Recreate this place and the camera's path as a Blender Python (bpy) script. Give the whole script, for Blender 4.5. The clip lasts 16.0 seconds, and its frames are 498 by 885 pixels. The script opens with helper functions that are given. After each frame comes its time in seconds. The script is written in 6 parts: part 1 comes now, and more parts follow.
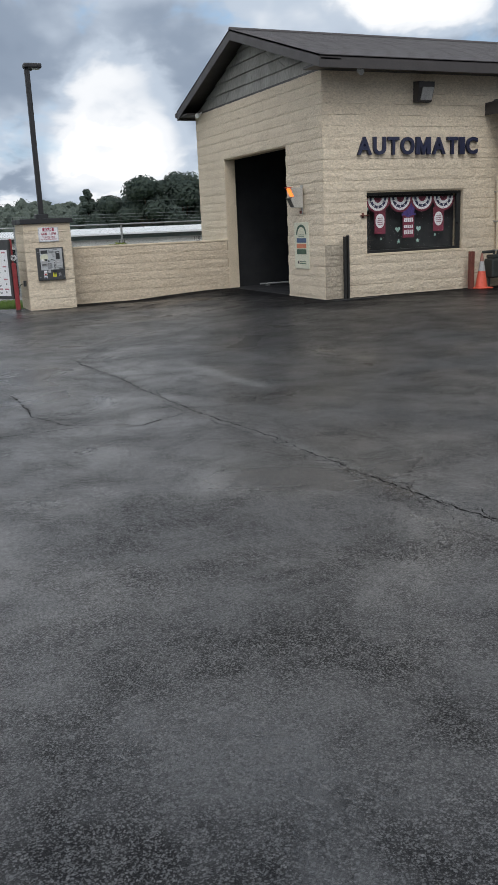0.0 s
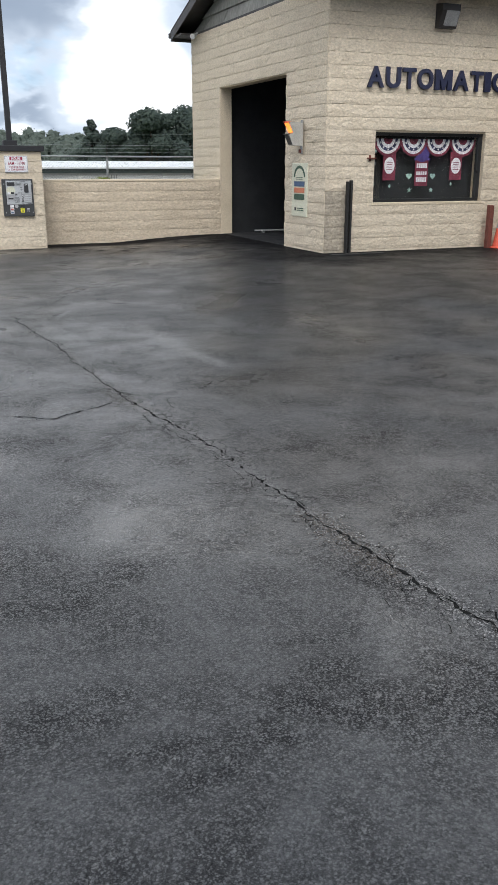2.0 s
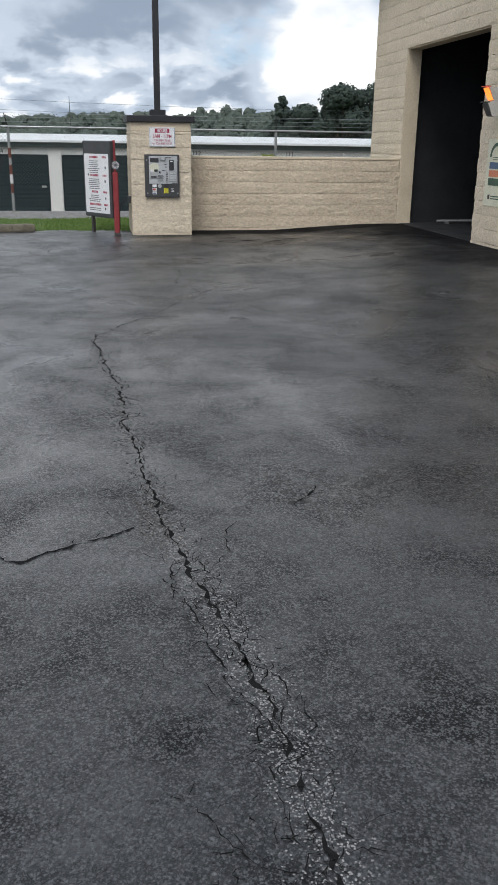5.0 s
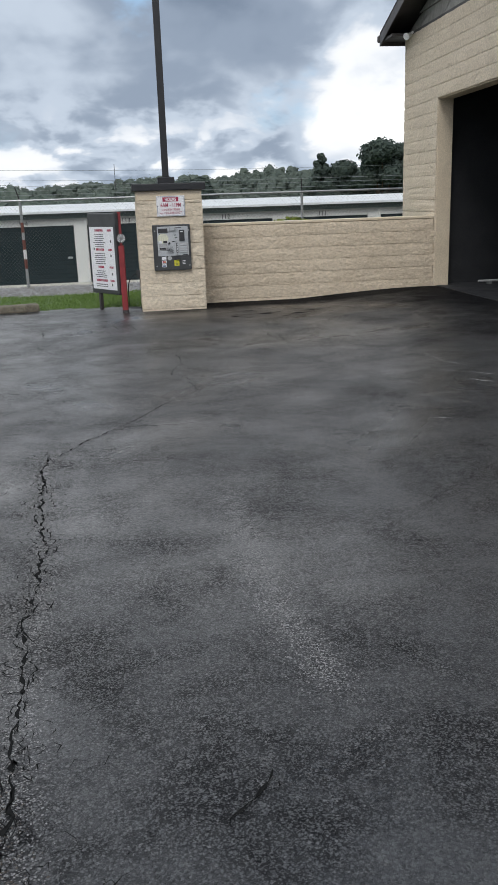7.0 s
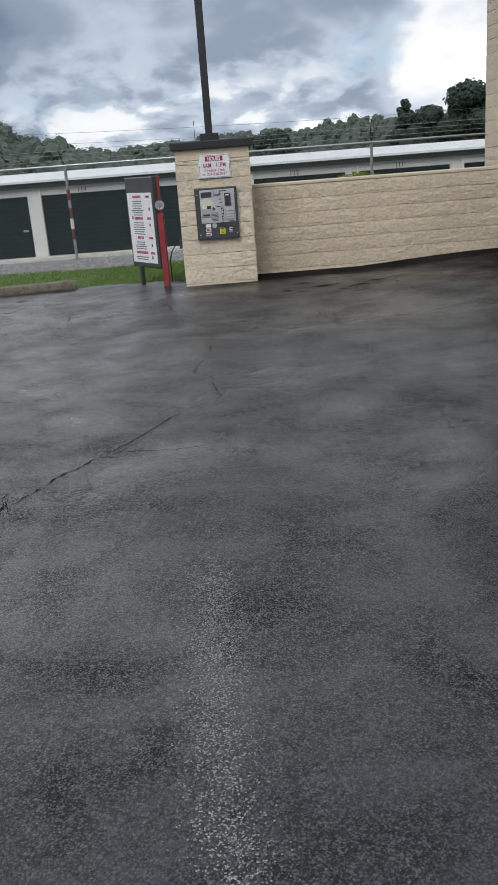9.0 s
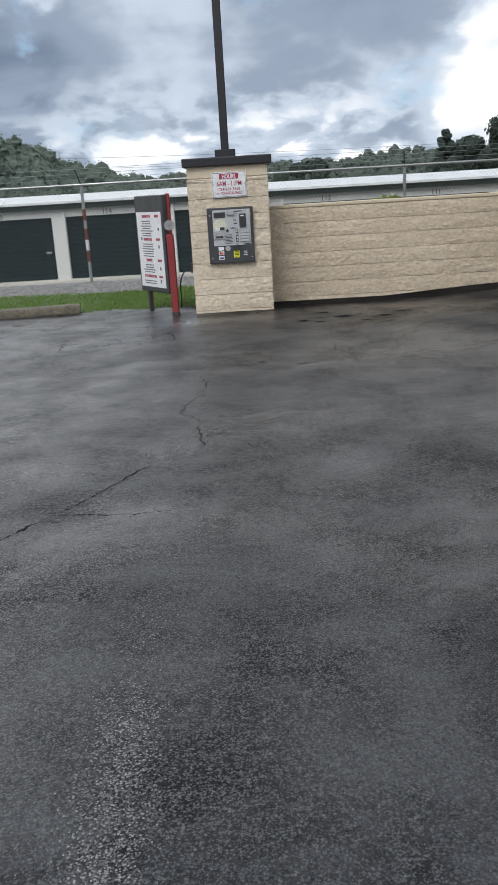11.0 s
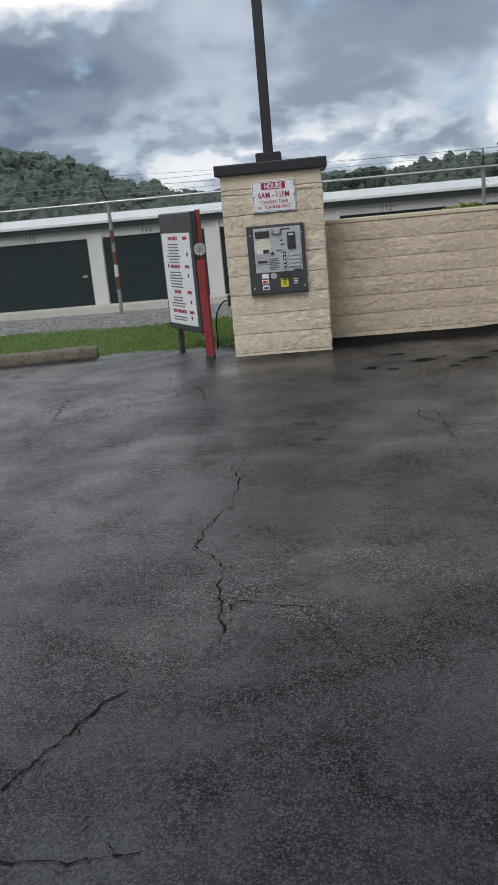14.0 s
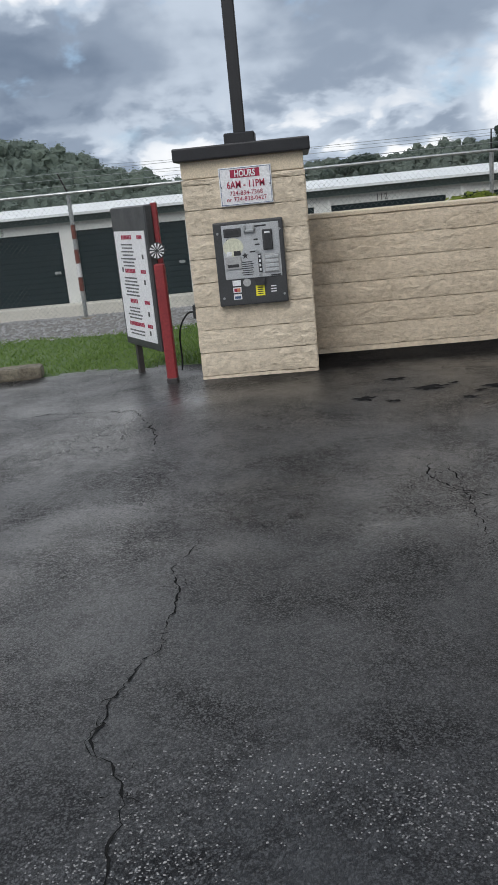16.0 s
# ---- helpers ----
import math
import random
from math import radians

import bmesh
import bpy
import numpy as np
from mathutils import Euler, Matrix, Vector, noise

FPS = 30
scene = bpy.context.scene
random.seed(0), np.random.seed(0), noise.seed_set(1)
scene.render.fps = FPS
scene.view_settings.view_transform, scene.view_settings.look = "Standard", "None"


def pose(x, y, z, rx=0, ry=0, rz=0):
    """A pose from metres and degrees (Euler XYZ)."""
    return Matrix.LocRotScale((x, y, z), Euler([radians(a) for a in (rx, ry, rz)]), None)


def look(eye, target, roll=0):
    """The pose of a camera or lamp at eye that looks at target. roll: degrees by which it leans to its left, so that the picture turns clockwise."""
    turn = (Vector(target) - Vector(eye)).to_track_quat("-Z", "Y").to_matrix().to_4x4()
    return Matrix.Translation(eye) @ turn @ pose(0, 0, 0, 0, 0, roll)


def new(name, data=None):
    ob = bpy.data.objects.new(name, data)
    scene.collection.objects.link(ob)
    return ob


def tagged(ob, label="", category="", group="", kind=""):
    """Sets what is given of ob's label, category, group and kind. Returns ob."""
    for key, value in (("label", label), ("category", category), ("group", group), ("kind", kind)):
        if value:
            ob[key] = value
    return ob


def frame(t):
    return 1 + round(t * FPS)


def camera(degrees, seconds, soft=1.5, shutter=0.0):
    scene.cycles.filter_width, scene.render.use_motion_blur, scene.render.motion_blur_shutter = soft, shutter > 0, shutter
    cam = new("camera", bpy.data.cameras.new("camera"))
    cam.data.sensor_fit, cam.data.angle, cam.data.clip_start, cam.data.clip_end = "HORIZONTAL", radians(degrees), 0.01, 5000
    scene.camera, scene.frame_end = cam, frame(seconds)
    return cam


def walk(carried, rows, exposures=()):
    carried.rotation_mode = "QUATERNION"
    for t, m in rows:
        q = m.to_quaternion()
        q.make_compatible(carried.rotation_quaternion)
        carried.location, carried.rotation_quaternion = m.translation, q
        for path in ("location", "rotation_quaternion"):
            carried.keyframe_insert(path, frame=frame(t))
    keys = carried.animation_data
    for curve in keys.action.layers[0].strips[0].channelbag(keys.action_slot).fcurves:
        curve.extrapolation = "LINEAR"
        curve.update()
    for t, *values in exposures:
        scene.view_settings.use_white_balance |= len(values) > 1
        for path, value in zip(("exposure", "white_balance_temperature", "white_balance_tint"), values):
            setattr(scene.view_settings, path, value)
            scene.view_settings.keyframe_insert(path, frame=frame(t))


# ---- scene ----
cam = camera(32.9, 16.0)
PATH = [
    (0, (0.5044, -0.0913, 1.6432), (1.283, 1.6824, 1.1454), -2.49),
    (0.5, (0.8185, 0.2357, 1.6203), (1.6532, 1.9846, 1.1258), -1.65),
    (1, (1.0649, 0.6464, 1.6082), (1.9671, 2.3564, 1.0965), -0.25),
    (1.5, (1.3008, 1.0064, 1.6045), (2.1072, 2.7563, 1.0681), -0.37),
    (2, (1.5846, 1.3666, 1.6046), (2.3423, 3.1097, 0.9821), 0.08),
    (2.5, (1.8172, 1.8496, 1.5835), (2.7226, 3.5221, 0.9647), 0.5),
    (3, (2.0746, 2.1869, 1.5446), (2.9793, 3.8548, 0.9123), 2.53),
    (3.5, (2.254, 2.5784, 1.5417), (3.0025, 4.2958, 0.8415), 3.63),
    (4, (2.4102, 2.9924, 1.5621), (3.0254, 4.7714, 0.8864), 2.47),
    (4.5, (2.632, 3.3922, 1.5406), (3.0725, 5.2207, 0.8608), 2.36),
    (7, (3.5652, 5.2453, 1.6585), (3.8182, 7.1521, 1.1106), -1.94),
    (7.5, (3.7906, 5.6467, 1.6685), (3.9669, 7.5516, 1.0852), -2.29),
    (8, (3.9306, 6.0641, 1.705), (4.0863, 7.9797, 1.1517), -2.47),
    (8.5, (4.0851, 6.3456, 1.697), (4.1235, 8.2643, 1.1339), -4.47),
    (9, (4.1853, 6.6489, 1.6804), (4.2266, 8.5457, 1.0476), -4.39),
    (11.5, (4.5841, 7.9526, 1.5266), (4.5075, 9.8788, 0.9939), -3.38),
    (12, (4.627, 8.3163, 1.5312), (4.4757, 10.2465, 1.0299), -4.69),
    (12.5, (4.5447, 8.7353, 1.5401), (4.4449, 10.6621, 1.0136), -4.24),
    (13, (4.6029, 9.0861, 1.5143), (4.4211, 11.0029, 0.9734), -5.08),
    (13.5, (4.5879, 9.5061, 1.5437), (4.3525, 11.4245, 1.0296), -5.61),
    (14, (4.5458, 9.9448, 1.5433), (4.3804, 11.8654, 1.0105), -5.28),
    (14.5, (4.6245, 10.3702, 1.5554), (4.436, 12.283, 1.0028), -5.01),
    (15, (4.5527, 10.8048, 1.5701), (4.3199, 12.7211, 1.0467), -4.85),
    (15.5, (4.5707, 11.1281, 1.5371), (4.3332, 13.0464, 1.0237), -5.88),
    (16, (4.6749, 11.5084, 1.5544), (4.5177, 13.4224, 0.9961), -5.67),
]
EXPOSURES = [(0.0, 0.2), (0.5, 0.28), (1.0, 0.46), (1.5, 0.6), (2.0, 0.61), (2.5, 0.66), (3.0, 0.73), (3.5, 0.9), (4.0, 0.75), (4.5, 0.4), (7.0, 0.27), (9.0, 0.2), (11.5, 0.36), (12.0, 0.09), (12.5, 0.02), (13.0, 0.15), (14.0, 0.06), (14.5, 0.18), (15.0, 0.24), (16.0, 0.22)]
walk(cam, [(t, look(eye, target, roll)) for t, eye, target, roll in PATH], EXPOSURES)

# ---------------------------------------------------------------- world, sun
SUN_AZ, SUN_EL = 248.0, 50.0          # degrees; azimuth counted from +x towards +y
world = bpy.data.worlds.new("sky")
scene.world = world
world.use_nodes = True


def sky_nodes(w):
    nt = w.node_tree
    nt.nodes.clear()
    N, L = nt.nodes.new, nt.links.new

    def math_node(op, a, b=None, clamp=False):
        n = N("ShaderNodeMath")
        n.operation, n.use_clamp = op, clamp
        for i, v in enumerate((a, b)):
            if v is None:
                continue
            if isinstance(v, (int, float)):
                n.inputs[i].default_value = v
            else:
                L(v, n.inputs[i])
        return n.outputs[0]

    def ramp(fac, stops):
        n = N("ShaderNodeValToRGB")
        n.color_ramp.interpolation = "EASE"
        e = n.color_ramp.elements
        while len(e) < len(stops):
            e.new(0.5)
        for el, (p, c) in zip(e, stops):
            el.position, el.color = p, (*c, 1)
        L(fac, n.inputs[0])
        return n.outputs[0]

    def mix(fac, a, b):
        n = N("ShaderNodeMix")
        n.data_type = "RGBA"
        for i, v in ((0, fac), (6, a), (7, b)):
            if isinstance(v, (int, float)):
                n.inputs[i].default_value = v
            elif isinstance(v, tuple):
                n.inputs[i].default_value = (*v, 1)
            else:
                L(v, n.inputs[i])
        return n.outputs[2]

    tc = N("ShaderNodeTexCoord")
    sep = N("ShaderNodeSeparateXYZ")
    L(tc.outputs["Generated"], sep.inputs[0])
    x, y, z = sep.outputs
    up = math_node("MAXIMUM", z, 0.0)
    bearing = math_node("ARCTAN2", x, y)
    comb = N("ShaderNodeCombineXYZ")
    L(bearing, comb.inputs[0])
    L(math_node("MULTIPLY", math_node("POWER", up, 0.85), 1.55), comb.inputs[1])

    def noise_of(scale, detail, rough, shift, dist=0.0):
        mp = N("ShaderNodeMapping")
        mp.inputs["Location"].default_value = shift
        L(comb.outputs[0], mp.inputs[0])
        n = N("ShaderNodeTexNoise")
        for k, v in (("Scale", scale), ("Detail", detail), ("Roughness", rough), ("Distortion", dist)):
            n.inputs[k].default_value = v
        L(mp.outputs[0], n.inputs["Vector"])
        return n.outputs["Fac"]

    def step(v, a, b):
        n = N("ShaderNodeMapRange")
        n.interpolation_type = "SMOOTHSTEP"
        n.inputs[1].default_value, n.inputs[2].default_value = a, b
        L(v, n.inputs[0])
        return n.outputs[0]

    big, mid, fine = noise_of(*SKY_BIG), noise_of(*SKY_MID), noise_of(*SKY_FINE)
    puff = math_node("ADD", math_node("MULTIPLY", mid, 0.8), math_node("MULTIPLY", fine, 0.2))
    # grey undersides high up, whiter heaps towards the horizon
    low = math_node("MULTIPLY", math_node("SUBTRACT", 1.0, step(up, 0.05, 0.15)), math_node("ADD", 0.35, math_node("MULTIPLY", step(math_node("ADD", math_node("MULTIPLY", fine, 0.65), math_node("MULTIPLY", mid, 0.35)), 0.43, 0.58), 0.75)))
    shade = math_node("ADD", math_node("MULTIPLY", math_node("SUBTRACT", puff, 0.5), 1.25), math_node("MULTIPLY", low, 0.42))
    shade = math_node("ADD", shade, math_node("MULTIPLY", math_node("SUBTRACT", big, 0.5), 1.3))
    # added bright band above the view, dimmer overhead, to lift grazing ground reflections
    shade = math_node("ADD", shade, math_node("MULTIPLY", step(up, 0.235, 0.33), 0.95))
    shade = math_node("SUBTRACT", shade, math_node("MULTIPLY", step(up, 0.42, 0.64), 0.85))
    # tall sunlit cumulus heaps
    heap = math_node("ADD", 0.0, 0.0)
    for b0, e0, rb, re, amount in SKY_HEAPS:
        du = math_node("DIVIDE", math_node("SUBTRACT", bearing, radians(b0)), radians(rb))
        dv = math_node("DIVIDE", math_node("SUBTRACT", z, math.sin(radians(e0))), math.sin(radians(re)))
        r = math_node("SQRT", math_node("ADD", math_node("MULTIPLY", du, du), math_node("MULTIPLY", dv, dv)))
        r = math_node("ADD", r, math_node("MULTIPLY", math_node("SUBTRACT", puff, 0.5), 2.0))
        r = math_node("ADD", r, math_node("MULTIPLY", math_node("SUBTRACT", fine, 0.5), 0.8))
        inside = math_node("SUBTRACT", 1.0, step(r, 0.5, 1.3))
        heap = math_node("MAXIMUM", heap, inside)
        shade = math_node("ADD", shade, math_node("MULTIPLY", inside, amount))
    cloud = ramp(math_node("ADD", shade, 0.28, True), SKY_RAMP)
    nish = N("ShaderNodeTexSky")
    nish.sky_type = "NISHITA"
    nish.sun_disc = False
    nish.sun_elevation, nish.sun_rotation = radians(SUN_EL), radians(90 - SUN_AZ)
    bright = N("ShaderNodeVectorMath")
    bright.operation = "SCALE"
    L(nish.outputs[0], bright.inputs[0])
    bright.inputs[3].default_value = 0.1
    cover = noise_of(*SKY_COVER)
    gap = N("ShaderNodeMapRange")
    gap.interpolation_type = "SMOOTHSTEP"
    L(cover, gap.inputs[0])
    gap.inputs[1].default_value, gap.inputs[2].default_value = SKY_GAP
    open_sky = math_node("MULTIPLY", math_node("SUBTRACT", 1.0, gap.outputs[0]), step(up, 0.05, 0.1))
    open_sky = math_node("MULTIPLY", open_sky, math_node("SUBTRACT", 1.0, heap))
    blue = mix(0.6, bright.outputs[0], (0.34, 0.52, 0.74))
    colour = mix(open_sky, cloud, blue)
    bg = N("ShaderNodeBackground")
    L(colour, bg.inputs[0])
    bg.inputs[1].default_value = SKY_STRENGTH
    out = N("ShaderNodeOutputWorld")
    L(bg.outputs[0], out.inputs[0])


SKY_BIG = (2.6, 3.0, 0.5, (3.1, 1.7, 0.0), 0.3)
SKY_MID = (5.2, 4.0, 0.48, (0.4, 5.2, 1.0), 0.15)
SKY_FINE = (17.0, 4.0, 0.5, (2.4, 1.2, 3.0), 0.2)
SKY_COVER = (7.0, 5.0, 0.55, (7.3, 2.2, 0.0), 0.3)
SKY_GAP = (0.28, 0.42)
SKY_HEAPS = [(16.0, 5.5, 4.6, 5.5, 0.5), (35.0, 14.0, 6.0, 3.0, 0.6), (-15.5, 14.5, 8.0, 3.2, 0.8), (60.0, 8.0, 8.0, 6.0, 0.6), (-55.0, 9.0, 9.0, 6.0, 0.6)]
SKY_RAMP = [(0.0, (0.14, 0.185, 0.26)), (0.3, (0.255, 0.312, 0.4)), (0.56, (0.475, 0.545, 0.64)), (0.8, (0.82, 0.84, 0.87)), (1.0, (1.3, 1.31, 1.32))]
SKY_STRENGTH = 1.0
sky_nodes(world)

sun = new("sun", bpy.data.lights.new("sun", "SUN"))
sun.data.energy, sun.data.angle, sun.data.color = 1.5, radians(28), (1.0, 0.99, 0.97)
az, el = radians(SUN_AZ), radians(SUN_EL)
sun.matrix_world = look((math.cos(az) * math.cos(el) * 60, math.sin(az) * math.cos(el) * 60, math.sin(el) * 60), (0, 0, 0))


# ---------------------------------------------------------------- materials
def material(name, c1, c2, scale=6.0, rough=0.7, rvar=0.1, bump=0.2, bscale=60.0, metal=0.0, stain=0.0, spec=0.5,
             contrast=(0.35, 0.65), stretch=(1, 1, 1), tint=0.0, transmission=0.0, ior=1.45, bdist=0.01):
    """Two-tone surface: broad stains and fine grain in the colour, the roughness and the relief."""
    m = bpy.data.materials.new(name)
    m.use_nodes = True
    nt = m.node_tree
    N, L = nt.nodes.new, nt.links.new
    bsdf = nt.nodes["Principled BSDF"]
    geo = N("ShaderNodeNewGeometry")
    mp = N("ShaderNodeMapping")
    mp.inputs["Scale"].default_value = stretch
    L(geo.outputs["Position"], mp.inputs[0])

    def noise_of(s, d=5.0, r=0.6):
        n = N("ShaderNodeTexNoise")
        n.inputs["Scale"].default_value, n.inputs["Detail"].default_value, n.inputs["Roughness"].default_value = s, d, r
        L(mp.outputs[0], n.inputs["Vector"])
        return n.outputs["Fac"]

    def remap(v, a, b, lo=0.0, hi=1.0):
        n = N("ShaderNodeMapRange")
        n.inputs[1].default_value, n.inputs[2].default_value, n.inputs[3].default_value, n.inputs[4].default_value = a, b, lo, hi
        L(v, n.inputs[0])
        return n.outputs[0]

    def mix(fac, a, b, blend="MIX"):
        n = N("ShaderNodeMix")
        n.data_type, n.blend_type = "RGBA", blend
        for i, v in ((0, fac), (6, a), (7, b)):
            if isinstance(v, (int, float)):
                n.inputs[i].default_value = v
            elif isinstance(v, tuple):
                n.inputs[i].default_value = (*v, 1)
            else:
                L(v, n.inputs[i])
        return n.outputs[2]

    col = mix(remap(noise_of(scale), *contrast), c1, c2)
    grain = noise_of(bscale, 6.0, 0.65)
    col = mix(0.5, col, mix(remap(grain, 0.3, 0.7), tuple(0.55 * v for v in c1), tuple(min(1.0, 1.3 * v) for v in c2)))
    if stain:
        dirt = remap(noise_of(0.9, 8.0, 0.7), 0.5, 0.72, 0.0, stain)
        col = mix(dirt, col, tuple(0.42 * v for v in c1))
    if tint:
        info = N("ShaderNodeObjectInfo")
        col = mix(1.0, col, mix(info.outputs["Random"], (1 - tint,) * 3, (1 + tint * 0.4,) * 3), "MULTIPLY")
    L(col, bsdf.inputs["Base Color"])
    L(remap(noise_of(scale * 0.7 + 0.3, 6.0), 0.3, 0.7, max(0.02, rough - rvar), min(1.0, rough + rvar)), bsdf.inputs["Roughness"])
    bsdf.inputs["Metallic"].default_value = metal
    bsdf.inputs["Specular IOR Level"].default_value = spec
    if transmission:
        bsdf.inputs["Transmission Weight"].default_value = transmission
        bsdf.inputs["IOR"].default_value = ior
    if bump:
        b = N("ShaderNodeBump")
        b.inputs["Strength"].default_value, b.inputs["Distance"].default_value = bump, bdist
        L(grain, b.inputs["Height"])
        L(b.outputs[0], bsdf.inputs["Normal"])
    return m


def asphalt_material():
    """Wet, worn asphalt: stones set in tar with open pits, damp and dry patches, painted sealer and wall shade by the
    walls.
    """
    m = bpy.data.materials.new("wet_asphalt")
    m.use_nodes = True
    nt = m.node_tree
    N, L = nt.nodes.new, nt.links.new
    bsdf = nt.nodes["Principled BSDF"]
    geo = N("ShaderNodeNewGeometry")
    place = geo.outputs["Position"]

    def noise_of(s, d, r=0.6, dist=0.0):
        n = N("ShaderNodeTexNoise")
        n.inputs["Scale"].default_value, n.inputs["Detail"].default_value = s, d
        n.inputs["Roughness"].default_value, n.inputs["Distortion"].default_value = r, dist
        L(place, n.inputs["Vector"])
        return n.outputs["Fac"]

    def remap(v, a, b, lo, hi, kind="LINEAR"):
        n = N("ShaderNodeMapRange")
        n.interpolation_type = kind
        n.inputs[1].default_value, n.inputs[2].default_value, n.inputs[3].default_value, n.inputs[4].default_value = a, b, lo, hi
        L(v, n.inputs[0])
        return n.outputs[0]

    def calc(op, *values):
        n = N("ShaderNodeMath")
        n.operation = op
        for i, v in enumerate(values):
            if isinstance(v, (int, float)):
                n.inputs[i].default_value = v
            else:
                L(v, n.inputs[i])
        return n.outputs[0]

    def mix(fac, a, b, blend="MIX"):
        n = N("ShaderNodeMix")
        n.data_type, n.blend_type = "RGBA", blend
        for i, v in ((0, fac), (6, a), (7, b)):
            if isinstance(v, (int, float)):
                n.inputs[i].default_value = v
            elif isinstance(v, tuple):
                n.inputs[i].default_value = (*v, 1)
            else:
                L(v, n.inputs[i])
        return n.outputs[2]

    wobble = N("ShaderNodeTexNoise")
    wobble.inputs["Scale"].default_value, wobble.inputs["Detail"].default_value = 130.0, 3.0
    L(place, wobble.inputs["Vector"])
    jolt = N("ShaderNodeVectorMath")
    jolt.operation = "MULTIPLY_ADD"
    L(wobble.outputs["Color"], jolt.inputs[0])
    jolt.inputs[1].default_value = (0.016, 0.016, 0.016)
    L(place, jolt.inputs[2])

    def cells(scale):
        v = N("ShaderNodeTexVoronoi")
        v.inputs["Scale"].default_value = scale
        L(jolt.outputs[0], v.inputs["Vector"])
        c = N("ShaderNodeSeparateColor")
        L(v.outputs["Color"], c.inputs[0])
        return v.outputs["Distance"], c.outputs

    near, tone = cells(125.0)
    far, tone2 = cells(58.0)
    fine = noise_of(240.0, 3.0, 0.7)
    clump = noise_of(26.0, 5.0, 0.7)
    open_tar = remap(noise_of(1.7, 6.0, 0.66, 0.3), 0.36, 0.62, 0.25, 1.0)
    # pits where the stones leave gaps, in clumps
    pit = calc("MULTIPLY", remap(calc("ADD", near, calc("MULTIPLY", clump, 0.9)), 0.8, 1.0, 0.0, 1.0), open_tar)
    patches = noise_of(0.5, 7.0, 0.62, 0.5)
    base = mix(remap(patches, 0.36, 0.64, 0, 1), ASPHALT_DARK, ASPHALT_LIGHT)
    base = mix(1.0, base, mix(tone[0], (0.25, 0.25, 0.26), (1.95, 1.94, 1.93)), "MULTIPLY")
    base = mix(calc("MULTIPLY", remap(tone[1], 0.86, 1.0, 0.0, 0.45), open_tar), base, (0.25, 0.248, 0.245))
    base = mix(calc("MULTIPLY", remap(tone2[1], 0.93, 1.0, 0.0, 0.5), open_tar), base, (0.2, 0.195, 0.19))
    # the smoother, darker damp patch in front of the pay pillar
    away = N("ShaderNodeVectorMath")
    away.operation = "DISTANCE"
    L(place, away.inputs[0])
    away.inputs[1].default_value = (6.0, 13.0, 0.0)
    damp = remap(calc("MULTIPLY_ADD", noise_of(0.7, 5.0, 0.6), -3.2, away.outputs["Value"]), 0.0, 2.6, 0.85, 0.0, "SMOOTHSTEP")
    base = mix(damp, base, (0.013, 0.014, 0.016))
    # black sealer and the building's soft shade, painted dark, feathered from the wall foot
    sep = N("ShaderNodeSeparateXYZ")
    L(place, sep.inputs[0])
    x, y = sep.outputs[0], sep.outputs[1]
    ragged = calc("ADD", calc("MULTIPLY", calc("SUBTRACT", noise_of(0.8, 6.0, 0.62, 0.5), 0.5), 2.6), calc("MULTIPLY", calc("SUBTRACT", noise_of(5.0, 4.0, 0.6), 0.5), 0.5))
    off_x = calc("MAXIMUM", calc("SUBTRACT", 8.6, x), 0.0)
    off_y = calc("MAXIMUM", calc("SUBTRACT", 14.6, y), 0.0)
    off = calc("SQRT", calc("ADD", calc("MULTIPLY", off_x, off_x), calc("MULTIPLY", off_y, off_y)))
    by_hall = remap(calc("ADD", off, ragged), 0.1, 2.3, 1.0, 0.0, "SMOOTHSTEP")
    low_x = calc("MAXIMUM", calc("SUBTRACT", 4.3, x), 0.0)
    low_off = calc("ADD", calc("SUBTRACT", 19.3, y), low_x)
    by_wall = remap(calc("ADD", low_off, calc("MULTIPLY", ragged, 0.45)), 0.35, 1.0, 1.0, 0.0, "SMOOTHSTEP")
    sealer_shade = calc("MAXIMUM", by_hall, by_wall)
    base = mix(calc("MULTIPLY", sealer_shade, 0.9), base, (0.011, 0.011, 0.012))
    base = mix(calc("MULTIPLY", pit, 0.95), base, (0.004, 0.004, 0.005))
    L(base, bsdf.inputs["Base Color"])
    wet = noise_of(0.75, 6.0, 0.6, 0.6)
    rough = remap(wet, 0.36, 0.64, ASPHALT_ROUGH[0], ASPHALT_ROUGH[1])
    L(calc("ADD", rough, calc("MULTIPLY", sealer_shade, 0.25)), bsdf.inputs["Roughness"])
    glint = calc("MULTIPLY", remap(tone[2], 0.0, 1.0, 0.4, 1.5), calc("SUBTRACT", 1.0, calc("MULTIPLY", pit, 0.75)))
    glint = calc("MULTIPLY", glint, calc("SUBTRACT", 1.0, calc("MULTIPLY", sealer_shade, 0.9)))
    L(calc("MULTIPLY", glint, ASPHALT_SPEC), bsdf.inputs["Specular IOR Level"])
    film = calc("MULTIPLY", remap(wet, 0.34, 0.64, 1.0, 0.88), calc("SUBTRACT", 1.0, calc("MULTIPLY", sealer_shade, 0.92)))
    film = calc("MULTIPLY", film, calc("SUBTRACT", 1.0, calc("MULTIPLY", damp, 0.4)))
    film = calc("MULTIPLY", film, remap(tone[2], 0.0, 0.7, 0.62, 1.0))
    L(calc("MULTIPLY", film, calc("SUBTRACT", 1.0, calc("MULTIPLY", pit, 0.85))), bsdf.inputs["Coat Weight"])
    L(remap(wet, 0.36, 0.64, 0.26, 0.48), bsdf.inputs["Coat Roughness"])
    bsdf.inputs["Coat IOR"].default_value = 1.68
